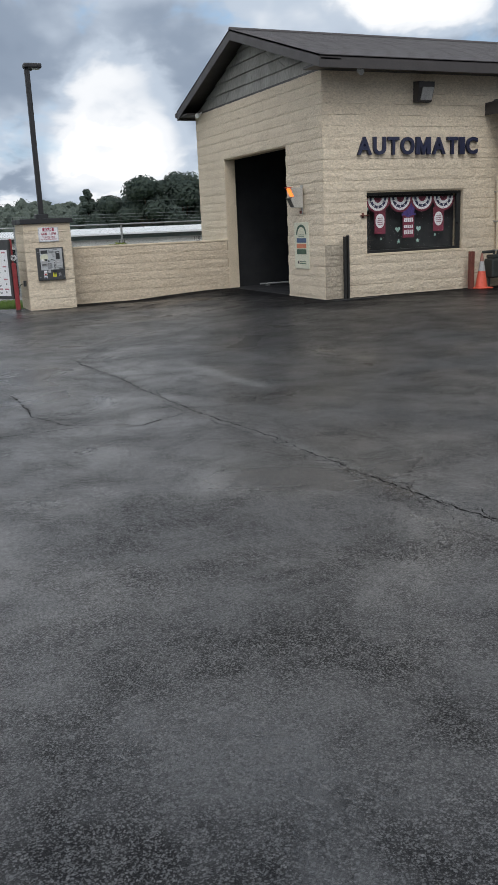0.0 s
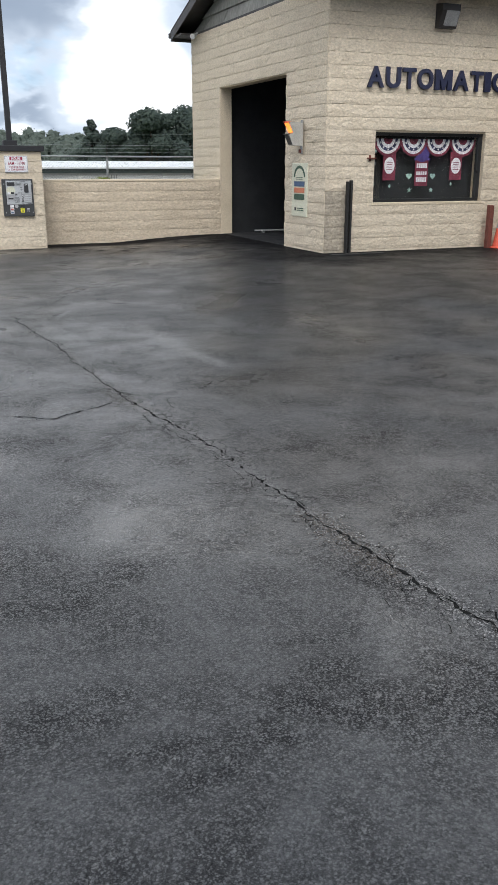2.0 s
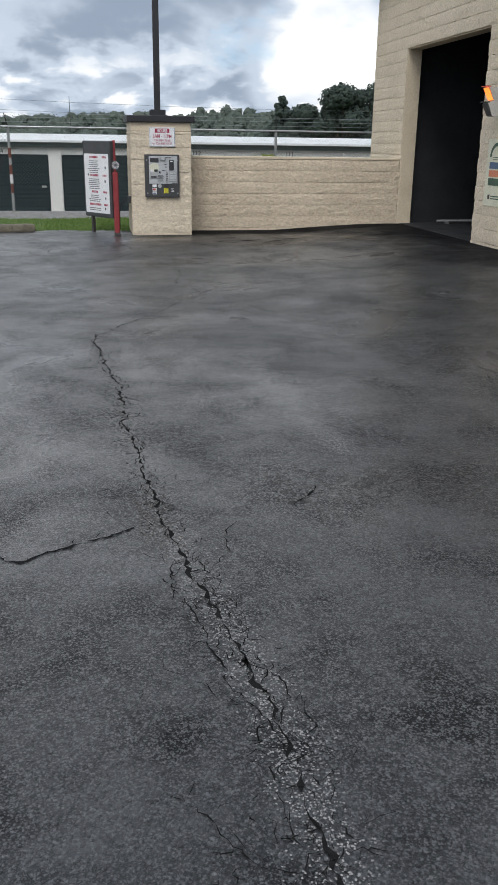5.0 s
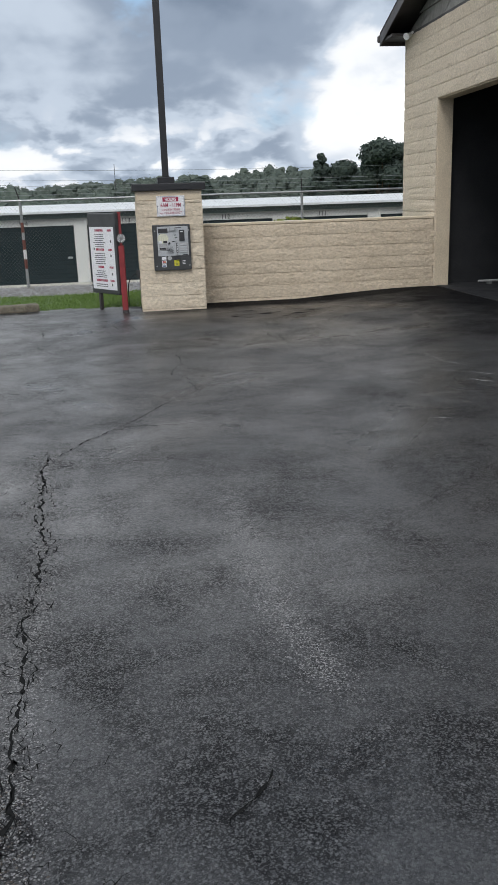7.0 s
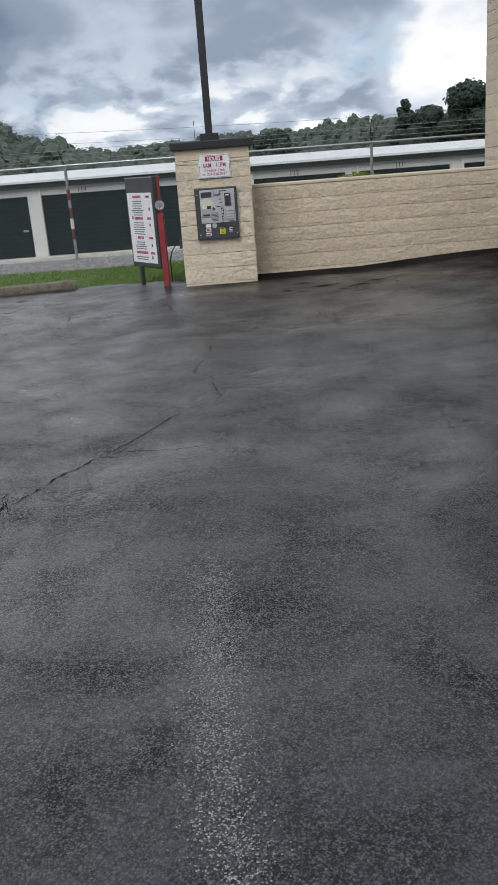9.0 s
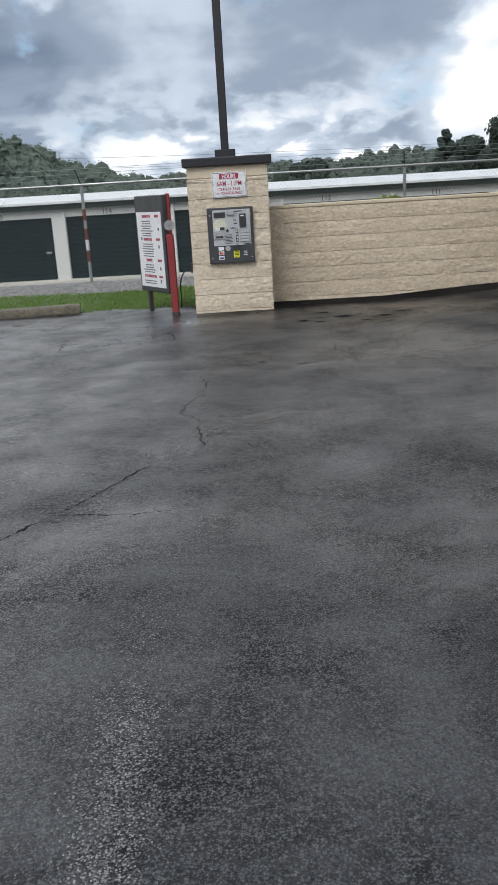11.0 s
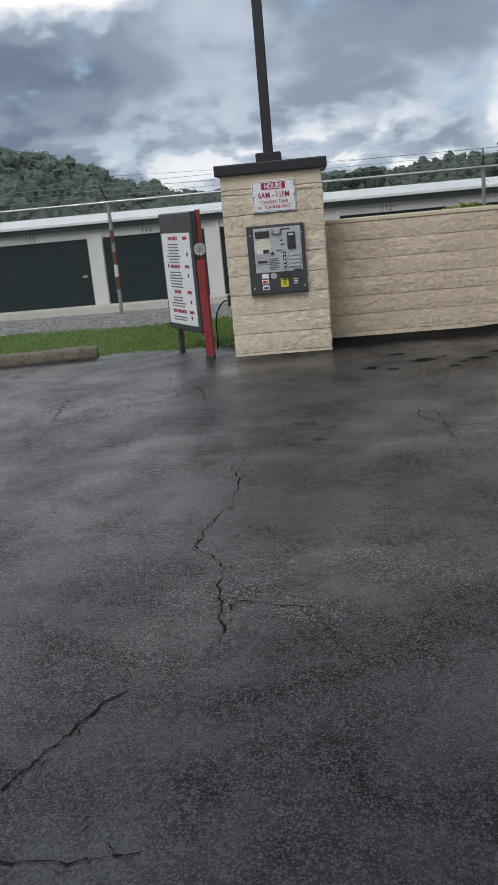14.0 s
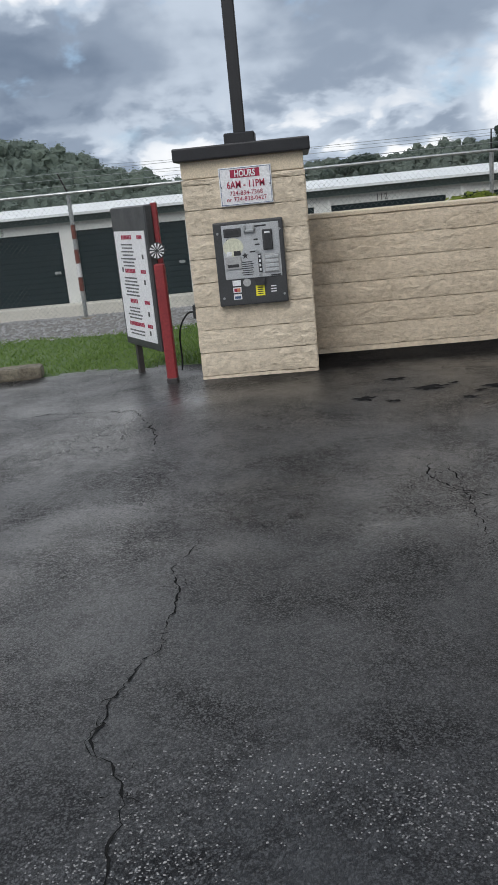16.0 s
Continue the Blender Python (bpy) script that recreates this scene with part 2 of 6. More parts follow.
    height = calc("ADD", calc("MULTIPLY", near, -0.8), calc("ADD", calc("MULTIPLY", tone[0], 0.45), calc("MULTIPLY", fine, 0.5)))
    height = calc("SUBTRACT", height, calc("MULTIPLY", pit, 0.6))
    b = N("ShaderNodeBump")
    b.inputs["Strength"].default_value, b.inputs["Distance"].default_value = 0.7, 0.005
    L(height, b.inputs["Height"])
    wave = N("ShaderNodeBump")
    wave.inputs["Strength"].default_value, wave.inputs["Distance"].default_value = 0.25, 0.012
    L(noise_of(2.0, 3.0), wave.inputs["Height"])
    L(b.outputs[0], wave.inputs["Normal"])
    L(wave.outputs[0], bsdf.inputs["Normal"])
    return m


ASPHALT_DARK, ASPHALT_LIGHT = (0.016, 0.0163, 0.0175), (0.036, 0.0362, 0.0375)
ASPHALT_ROUGH, ASPHALT_SPEC = (0.42, 0.55), 0.5


def leaf_material(name, c1, c2):
    m = bpy.data.materials.new(name)
    m.use_nodes = True
    nt = m.node_tree
    N, L = nt.nodes.new, nt.links.new
    bsdf = nt.nodes["Principled BSDF"]
    geo = N("ShaderNodeNewGeometry")
    mx = N("ShaderNodeMix")
    mx.data_type = "RGBA"
    L(geo.outputs["Random Per Island"], mx.inputs[0])
    mx.inputs[6].default_value, mx.inputs[7].default_value = (*c1, 1), (*c2, 1)
    L(mx.outputs[2], bsdf.inputs["Base Color"])
    bsdf.inputs["Roughness"].default_value = 0.75
    bsdf.inputs["Specular IOR Level"].default_value = 0.2
    thin = N("ShaderNodeBsdfTranslucent")
    L(mx.outputs[2], thin.inputs["Color"])
    both = N("ShaderNodeMixShader")
    both.inputs[0].default_value = 0.45
    L(bsdf.outputs[0], both.inputs[1])
    L(thin.outputs[0], both.inputs[2])
    L(both.outputs[0], nt.nodes["Material Output"].inputs["Surface"])
    return m


def glow_material(name, colour, strength):
    m = material(name, colour, colour, rough=0.4, bump=0.0)
    b = m.node_tree.nodes["Principled BSDF"]
    b.inputs["Emission Color"].default_value = (*colour, 1)
    b.inputs["Emission Strength"].default_value = strength
    return m


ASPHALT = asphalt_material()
BLOCK = material("painted_block", (0.60, 0.505, 0.385), (0.70, 0.605, 0.475), 3.0, 0.78, 0.12, 0.85, 30.0, stain=0.18, bdist=0.018, stretch=(0.75, 0.75, 1.3), spec=0.3)
BLOCK_LOW = material("weathered_painted_block", (0.57, 0.47, 0.35), (0.67, 0.565, 0.435), 2.5, 0.8, 0.12, 0.85, 30.0, stain=0.25, bdist=0.018, stretch=(0.75, 0.75, 1.3), spec=0.3)
WORN_BLOCK = material("worn_bare_block", (0.30, 0.26, 0.21), (0.52, 0.45, 0.35), 9.0, 0.85, 0.1, 0.9, 20.0, stain=0.6, bdist=0.03)
MORTAR = material("painted_joint", (0.5, 0.41, 0.30), (0.6, 0.5, 0.37), 5.0, 0.85, 0.08, 0.3, 60.0)
SMOOTH_CREAM = material("painted_smooth_cream", (0.58, 0.48, 0.35), (0.66, 0.56, 0.42), 2.0, 0.6, 0.12, 0.15, 80.0, stain=0.3)
POLE = material("black_brown_pole_paint", (0.011, 0.011, 0.013), (0.018, 0.018, 0.021), 4.0, 0.5, 0.12, 0.08, 70.0)
BROWN_TRIM = material("dark_brown_trim", (0.035, 0.031, 0.031), (0.055, 0.048, 0.047), 3.0, 0.5, 0.12, 0.12, 70.0)
SHINGLE = material("asphalt_shingle", (0.06, 0.055, 0.056), (0.105, 0.096, 0.098), 5.0, 0.88, 0.08, 0.5, 90.0, stain=0.3)
SIDING = material("weathered_grey_siding", (0.2, 0.195, 0.18), (0.33, 0.32, 0.295), 4.0, 0.8, 0.1, 0.35, 30.0, stain=0.5, stretch=(1, 1, 0.25), tint=0.2)
# near-black colour stands in for the gloom of the unlit bay
UNLIT_BAY = material("unlit_bay_black", (0.012, 0.013, 0.015), (0.02, 0.021, 0.024), 2.0, 0.7, 0.2, 0.1, 40.0)
BLACK_FRAME = material("black_aluminium", (0.012, 0.013, 0.014), (0.022, 0.023, 0.025), 8.0, 0.35, 0.1, 0.03, 80.0)
NAVY = material("navy_letter_paint", (0.010, 0.014, 0.042), (0.018, 0.023, 0.06), 9.0, 0.5, 0.1, 0.08, 60.0)
GREY_STEEL = material("galvanised_steel", (0.30, 0.31, 0.31), (0.45, 0.46, 0.46), 9.0, 0.45, 0.12, 0.08, 80.0, metal=0.7)
WIRE = material("dull_zinc_wire", (0.10, 0.115, 0.112), (0.16, 0.175, 0.17), 9.0, 0.6, 0.1, 0.0)
DARK_GREY = material("dark_grey_enamel", (0.034, 0.035, 0.037), (0.055, 0.056, 0.058), 6.0, 0.42, 0.12, 0.06, 80.0)
SILVER = material("brushed_silver_plate", (0.42, 0.43, 0.44), (0.58, 0.59, 0.60), 7.0, 0.38, 0.1, 0.05, 120.0, metal=0.4, stain=0.25)
WHITE_PAINT = material("white_paint", (0.68, 0.68, 0.68), (0.8, 0.8, 0.8), 3.0, 0.5, 0.1, 0.06, 60.0, stain=0.15)
SIGN_WHITE = material("white_sign_vinyl", (0.72, 0.72, 0.74), (0.8, 0.8, 0.82), 5.0, 0.4, 0.08, 0.02, 60.0)
RED = material("red_paint", (0.18, 0.016, 0.02), (0.28, 0.034, 0.037), 6.0, 0.5, 0.12, 0.08, 60.0, stain=0.2)
RUST = material("rusty_red_oxide", (0.10, 0.03, 0.022), (0.17, 0.05, 0.035), 8.0, 0.75, 0.1, 0.3, 50.0)
SIGN_RED = material("red_sign_ink", (0.30, 0.012, 0.05), (0.36, 0.02, 0.06), 9.0, 0.5, 0.05, 0.0)
INK = material("black_ink", (0.02, 0.02, 0.022), (0.035, 0.035, 0.038), 9.0, 0.5, 0.05, 0.0)
GREEN_METAL = material("dark_green_metal", (0.012, 0.026, 0.023), (0.02, 0.038, 0.033), 5.0, 0.45, 0.1, 0.06, 50.0)
GREEN_DOOR = material("dark_green_roll_door", (0.005, 0.014, 0.017), (0.008, 0.02, 0.024), 5.0, 0.75, 0.1, 0.06, 50.0, spec=0.25)
STORE_WALL = material("pale_metal_wall", (0.60, 0.61, 0.58), (0.7, 0.7, 0.67), 1.5, 0.55, 0.1, 0.05, 40.0, stain=0.2)
ROOF_METAL = material("pale_roof_metal", (0.60, 0.62, 0.62), (0.72, 0.74, 0.74), 1.5, 0.45, 0.1, 0.05, 40.0)
CONCRETE = material("old_concrete", (0.15, 0.13, 0.10), (0.30, 0.265, 0.21), 7.0, 0.85, 0.1, 0.6, 40.0, stain=0.8)
GREY_BOX = material("chalky_grey_enamel", (0.36, 0.35, 0.32), (0.5, 0.48, 0.44), 7.0, 0.6, 0.1, 0.1, 60.0, stain=0.4)
STOP_CONCRETE = material("mossy_dark_concrete", (0.075, 0.062, 0.045), (0.2, 0.175, 0.13), 7.0, 0.85, 0.1, 0.7, 30.0, stain=0.8)
DIRT = material("brown_crack_dirt", (0.045, 0.035, 0.027), (0.12, 0.10, 0.082), 20.0, 0.8, 0.1, 0.5, 90.0)
PALE_CONCRETE = material("pale_concrete", (0.48, 0.46, 0.41), (0.6, 0.58, 0.52), 3.0, 0.8, 0.1, 0.3, 50.0, stain=0.3)
GRAVEL = material("grey_gravel", (0.09, 0.085, 0.08), (0.25, 0.24, 0.22), 16.0, 0.85, 0.1, 0.8, 34.0, bdist=0.03)
TURF = material("turf_soil", (0.06, 0.105, 0.028), (0.1, 0.155, 0.045), 2.0, 0.9, 0.08, 0.6, 45.0, stain=0.3)
# hillside ground paled to carry distance haze in its colour
HILL = material("hazed_hillside", (0.11, 0.14, 0.1), (0.13, 0.165, 0.12), 0.2, 0.95, 0.04, 0.5, 1.2)
GRASS = leaf_material("grass_blades", (0.1, 0.17, 0.04), (0.2, 0.285, 0.08))
FIELD = material("far_grass", (0.07, 0.12, 0.035), (0.12, 0.17, 0.055), 0.05, 0.95, 0.04, 0.3, 1.0)
SEALER = material("fresh_black_sealer", (0.008, 0.008, 0.009), (0.015, 0.015, 0.016), 3.0, 0.8, 0.1, 0.5, 70.0, spec=0.12)
# aerial haze is mixed into these leaf greens, paler and greyer than foliage
LEAF_DARK = leaf_material("hazed_dark_leaves", (0.075, 0.1, 0.09), (0.105, 0.135, 0.11))
LEAF_MID_HAZED = leaf_material("leaves", (0.175, 0.215, 0.185), (0.2, 0.245, 0.2))
LEAF_FAR = leaf_material("hazed_far_leaves", (0.155, 0.188, 0.162), (0.18, 0.215, 0.178))
BARK = material("bark", (0.05, 0.038, 0.028), (0.09, 0.07, 0.05), 8.0, 0.9, 0.05, 0.8, 30.0)
RUBBER = material("black_rubber", (0.012, 0.012, 0.012), (0.02, 0.02, 0.02), 8.0, 0.7, 0.1, 0.1, 60.0)
ORANGE = material("orange_cone_plastic", (0.62, 0.085, 0.045), (0.72, 0.13, 0.08), 6.0, 0.45, 0.1, 0.05, 60.0, stain=0.15)
FADED = material("faded_cone_plastic", (0.25, 0.11, 0.08), (0.34, 0.16, 0.12), 6.0, 0.6, 0.1, 0.05, 60.0)
REFLECT = material("grey_reflective_band", (0.32, 0.32, 0.32), (0.42, 0.42, 0.42), 6.0, 0.4, 0.1, 0.05, 60.0)
CRACK = material("crack_shadow", (0.008, 0.008, 0.008), (0.016, 0.016, 0.016), 8.0, 0.95, 0.04, 0.3, 60.0, spec=0.1)
PEBBLE = material("loose_aggregate", (0.15, 0.148, 0.145), (0.36, 0.355, 0.35), 20.0, 0.7, 0.1, 0.3, 90.0)
CREAM_SIGN = material("cream_sign_board", (0.60, 0.60, 0.46), (0.68, 0.67, 0.54), 5.0, 0.5, 0.1, 0.03, 60.0, stain=0.2)
TEXT_GREY = material("grey_print", (0.09, 0.09, 0.095), (0.12, 0.12, 0.125), 9.0, 0.5, 0.05, 0.0)
BLUE_INK = material("blue_ink", (0.04, 0.085, 0.17), (0.06, 0.11, 0.21), 9.0, 0.5, 0.05, 0.0)
ORANGE_INK = material("orange_ink", (0.55, 0.17, 0.09), (0.62, 0.22, 0.12), 9.0, 0.5, 0.05, 0.0)
GREEN_INK = material("green_ink", (0.03, 0.075, 0.05), (0.045, 0.1, 0.065), 9.0, 0.5, 0.05, 0.0)
YELLOW_INK = material("yellow_ink", (0.75, 0.68, 0.03), (0.82, 0.75, 0.05), 9.0, 0.5, 0.05, 0.0)
MINT = material("mint_sticker", (0.30, 0.45, 0.40), (0.36, 0.52, 0.46), 9.0, 0.5, 0.05, 0.0)
CLOTH_WHITE = material("white_cloth", (0.62, 0.60, 0.62), (0.72, 0.7, 0.72), 9.0, 0.85, 0.05, 0.1, 90.0)
CLOTH_RED = material("red_cloth", (0.15, 0.022, 0.045), (0.21, 0.032, 0.06), 9.0, 0.85, 0.05, 0.1, 90.0)
CLOTH_NAVY = material("navy_cloth", (0.022, 0.026, 0.075), (0.035, 0.04, 0.10), 9.0, 0.85, 0.05, 0.1, 90.0)
VIOLET = material("violet_print", (0.05, 0.035, 0.17), (0.08, 0.05, 0.22), 9.0, 0.6, 0.05, 0.0)
# dark tone carries the dimness of the room behind the glass
ROOM = material("darkened_room_paint", (0.05, 0.065, 0.065), (0.07, 0.085, 0.085), 2.0, 0.8, 0.1, 0.05, 40.0)
LENS = material("clear_lens", (0.3, 0.3, 0.3), (0.4, 0.4, 0.39), 9.0, 0.25, 0.1, 0.05, 60.0)
GLOW = glow_material("amber_signal", (1.0, 0.2, 0.03), 1.5)
GLASS = material("window_glass", (0.9, 0.95, 0.95), (0.95, 1, 1), 4.0, 0.03, 0.01, 0.0, transmission=1.0)


# ---------------------------------------------------------------- building helpers
ORIGIN = {}


def thing(name, base, label, category, group="", kind=""):
    """An empty at the foot of a thing, the parent of its parts."""
    ob = new(name)
    ob.empty_display_size = 0.1
    ob.location = base
    ORIGIN[ob.name] = Vector(base)
    return tagged(ob, label, category, group, kind)


def part(name, bm, mat, parent=None, label="", kind="", smooth=False):
    """Links a bmesh, given in world metres, as one mesh under a thing or a part."""
    me = bpy.data.meshes.new(name)
    root = ORIGIN.get(parent.name, Vector()) if parent else Vector()
    bmesh.ops.translate(bm, verts=bm.verts, vec=-root)
    bmesh.ops.recalc_face_normals(bm, faces=bm.faces)
    if smooth:
        for f in bm.faces:
            f.smooth = True
    bm.to_mesh(me)
    bm.free()
    for m in (mat if isinstance(mat, (list, tuple)) else [mat]):
        me.materials.append(m)
    ob = new(name, me)
    if parent:
        ob.parent = parent
    ORIGIN[ob.name] = root
    return tagged(ob, label, kind=kind)


def box(x0, x1, y0, y1, z0, z1, bevel=0.0, bm=None, seg=1):
    bm = bm or bmesh.new()
    old = set(bm.verts)
    bmesh.ops.create_cube(bm, size=1.0)
    vs = [v for v in bm.verts if v not in old]
    for v in vs:
        v.co = Vector(((x0 + x1) / 2 + v.co.x * (x1 - x0), (y0 + y1) / 2 + v.co.y * (y1 - y0), (z0 + z1) / 2 + v.co.z * (z1 - z0)))
    if bevel:
        es = list({e for v in vs for e in v.link_edges})
        bmesh.ops.bevel(bm, geom=es, offset=bevel, segments=seg, affect="EDGES", profile=0.6)
    return bm


def tube(p, q, r0, r1=None, n=10, bm=None, caps=True):
    bm = bm or bmesh.new()
    p, q = Vector(p), Vector(q)
    d = q - p
    m = Matrix.Translation((p + q) / 2) @ d.to_track_quat("Z", "Y").to_matrix().to_4x4()
    bmesh.ops.create_cone(bm, cap_ends=caps, segments=n, radius1=r0, radius2=r0 if r1 is None else r1, depth=d.length, matrix=m)
    return bm


def poly(points, thick, bm=None):
    """A flat shape from its outline, given as 3D points in order, made as thick as the vector says."""
    bm = bm or bmesh.new()
    f = bm.faces.new([bm.verts.new(p) for p in points])
    r = bmesh.ops.extrude_face_region(bm, geom=[f])
    bmesh.ops.translate(bm, verts=[v for v in r["geom"] if isinstance(v, bmesh.types.BMVert)], vec=thick)
    return bm


def turned(bm, m):
    bmesh.ops.transform(bm, matrix=m, verts=bm.verts)
    return bm


def text_bm(text, size, depth, width=None, align="CENTER", bold=0.0):
    """Letters in the built-in font as a bmesh in the xz plane, facing -y, its baseline at z = 0."""
    cu = bpy.data.curves.new("lettering", "FONT")
    cu.body, cu.size, cu.extrude, cu.align_x, cu.offset, cu.resolution_u = text, size, depth / 2, align, bold, 4
    ob = bpy.data.objects.new("lettering", cu)
    scene.collection.objects.link(ob)
    bpy.context.view_layer.update()
    me = bpy.data.meshes.new_from_object(ob.evaluated_get(bpy.context.evaluated_depsgraph_get()))
    bm = bmesh.new()
    bm.from_mesh(me)
    bpy.data.objects.remove(ob)
    bpy.data.curves.remove(cu)
    bpy.data.meshes.remove(me)
    turned(bm, pose(0, 0, 0, 90, 0, 0))
    if width:
        xs = [v.co.x for v in bm.verts]
        k = width / max(1e-4, max(xs) - min(xs))
        c = (max(xs) + min(xs)) / 2
        for v in bm.verts:
            v.co.x = (v.co.x - c) * k
    return bm


def smooth01(v):
    v = min(1.0, max(0.0, v))
    return v * v * (3 - 2 * v)


# ---------------------------------------------------------------- the ground, one sheet
def gz(x, y):
    a = 0.05 * smooth01((y - 15) / 3.7)
    b = 0.16 * smooth01((x - 5) / 3.6)
    z = max(a, b)
    if y > 23.6:
        z -= 0.95 * smooth01((y - 23.6) / 6.5)
    if y > 45:
        z -= 5.0 * smooth01((y - 45) / 90)
    return z


def grass_edge(x):
    return 19.55 + 0.06 * math.sin(3.1 * x) + 0.05 * math.sin(7.7 * x + 1)


def ground_kind(x, y):
    if x < 3.95 and grass_edge(x) < y < 22.1 + 0.12 * math.sin(2.3 * x) or 3.95 <= x < 8.7 and 19.8 < y < 22.1:
        return 1
    if -60 < x < 60 and 21.5 < y < 31.4 and (x < 8.7 or y > 21.3):
        return 2
    if -60 < x < 60 and 31.4 <= y < 45:
        return 2
    if y >= 45 or x < -60 or x > 60 or y < -60:
        return 3
    return 0


def axis(segments):
    vals = []
    for a, b, step in segments:
        n = max(1, round((b - a) / step))
        vals += [a + (b - a) * i / n for i in range(n)]
    return vals + [segments[-1][1]]


def ground():
    xs = axis([(-3000, -300, 300), (-300, -60, 40), (-60, -8, 6), (-8, 4.5, 0.12), (4.5, 13.2, 0.1), (13.2, 15, 0.5), (15, 60, 5), (60, 300, 40), (300, 3000, 300)])
    ys = axis([(-2000, -200, 300), (-200, -60, 35), (-60, -4, 4), (-4, 12.5, 0.5), (12.5, 23, 0.1), (23, 32, 0.5), (32, 60, 4), (60, 300, 20), (300, 4000, 300)])
    verts = [(x, y, gz(x, y)) for y in ys for x in xs]
    w = len(xs)
    faces, kinds = [], []
    for j in range(len(ys) - 1):
        for i in range(w - 1):
            faces.append((j * w + i, j * w + i + 1, (j + 1) * w + i + 1, (j + 1) * w + i))
            kinds.append(ground_kind((xs[i] + xs[i + 1]) / 2, (ys[j] + ys[j + 1]) / 2))
    me = bpy.data.meshes.new("ground")
    me.from_pydata(verts, [], faces)
    for m in (ASPHALT, TURF, GRAVEL, FIELD):
        me.materials.append(m)
    me.polygons.foreach_set("material_index", kinds)
    me.polygons.foreach_set("use_smooth", [True] * len(faces))
    return tagged(new("ground", me), "wet dark asphalt lot with a grass strip and gravel beyond", "ground", kind="structure")


ground()


# ---------------------------------------------------------------- block walls
def block_meshes():
    """Eight split-faced blocks 1 x 1 in face, 1 deep in relief; face towards -y, lower left corner at the origin.
    Their ends share one profile, so that neighbours meet almost flush."""
    made = []
    nx, nz = 7, 4
    ends = (0.5, 0.62, 0.7, 0.6, 0.52)
    for k in range(8):
        rnd = random.Random(100 + k)
        verts, faces = [], []
        for j in range(nz + 1):
            for i in range(nx + 1):
                if i in (0, nx):
                    d = ends[j] + rnd.uniform(-0.06, 0.06)
                elif j in (0, nz):
                    d = rnd.uniform(0.3, 0.75) if rnd.random() < 0.75 else rnd.uniform(0.05, 0.3)
                else:
                    d = 0.68 + 0.5 * noise.noise((i * 0.55 + 9 * k, j * 0.8, 2.0)) + rnd.uniform(-0.2, 0.2)
                jx = 0 if i in (0, nx) else rnd.uniform(-0.05, 0.05)
                jz = rnd.uniform(-0.01, 0.025) if j == 0 else rnd.uniform(-0.025, 0.01) if j == nz else rnd.uniform(-0.08, 0.08)
                verts.append((i / nx + jx, -d, j / nz + jz))
        w = nx + 1
        for j in range(nz):
            for i in range(nx):
                a, b, c, d = j * w + i, j * w + i + 1, (j + 1) * w + i + 1, (j + 1) * w + i
                faces += [(a, b, c), (a, c, d)] if rnd.random() < 0.5 else [(a, b, d), (b, c, d)]
        ring = [i for i in range(w)] + [j * w + nx for j in range(1, nz + 1)] + [nz * w + i for i in range(nx - 1, -1, -1)] + [j * w for j in range(nz - 1, 0, -1)]
        base = len(verts)
        verts += [(verts[i][0], 1.2, verts[i][2]) for i in ring]
        n = len(ring)
        for i in range(n):
            faces.append((ring[i], base + i, base + (i + 1) % n, ring[(i + 1) % n]))
        made.append((verts, faces))
    return made


BLOCK_SHAPES = block_meshes()
BLOCK_CACHE = {}


def block_mesh(k, mat):
    key = (k, mat.name)
    if key not in BLOCK_CACHE:
        me = bpy.data.meshes.new("block")
        me.from_pydata(*[BLOCK_SHAPES[k][0], [], BLOCK_SHAPES[k][1]])
        me.materials.append(mat)
        BLOCK_CACHE[key] = me
    return BLOCK_CACHE[key]


def lay_blocks(parent, start, direction, length, z0, z1, mat, holes=(), depth=0.015, course=0.2, unit=0.4, seed=0, name="block", vgap=0.0, hgap=0.003):
    """Courses of blocks on a wall face. start: its lower left corner seen from outside; direction: unit vector to the right.
    holes: (u0, u1, z0, z1) along the face."""
    rnd = random.Random(seed)
    d = Vector(direction)
    rows = int(math.ceil((z1 - z0) / course - 1e-6))
    turn = math.degrees(math.atan2(d.y, d.x))
    root = ORIGIN.get(parent.name, Vector())
    for r in range(rows):
        za, zb = z0 + r * course, min(z1, z0 + (r + 1) * course)
        u = -unit / 2 if r % 2 else 0.0
        while u < length - 1e-6:
            spans = [(max(0, u), min(length, u + unit))]
            lo, hi = za, zb
            for h0, h1, b, t in holes:
                if b < zb - 1e-6 and t > za + 1e-6:
                    if b > za + 0.05 and spans and any(s[0] < h1 and s[1] > h0 for s in spans) and b < zb:
                        if spans[0][0] >= h0 - 0.02 and spans[0][1] <= h1 + 0.02:
                            hi = min(hi, b)
                            continue
                    if t < zb - 0.05 and spans[0][0] >= h0 - 0.02 and spans[0][1] <= h1 + 0.02:
                        lo = max(lo, t)
                        continue
                    cut = []
                    for s in spans:
                        if s[1] <= h0 or s[0] >= h1:
                            cut.append(s)
                        else:
                            cut += [q for q in ((s[0], h0), (h1, s[1])) if q[1] - q[0] > 0.02]
                    spans = cut
            for a, b in spans:
                if b - a < 0.03 or hi - lo < 0.03:
                    continue
                ob = new(name, block_mesh(rnd.randrange(8), mat))
                ob.parent = parent
                at = Vector(start) + d * (a + vgap)
                ob.matrix_basis = pose(at.x - root.x, at.y - root.y, lo + hgap / 2 - root.z, 0, 0, turn) @ Matrix.Diagonal((b - a - 2 * vgap, depth, hi - lo - hgap, 1))
            u += unit


# ---------------------------------------------------------------- the car wash building
GX, SY, FY, WX = 8.77, 14.65, 21.2, 13.06        # gable face, sign face, far face, wing face
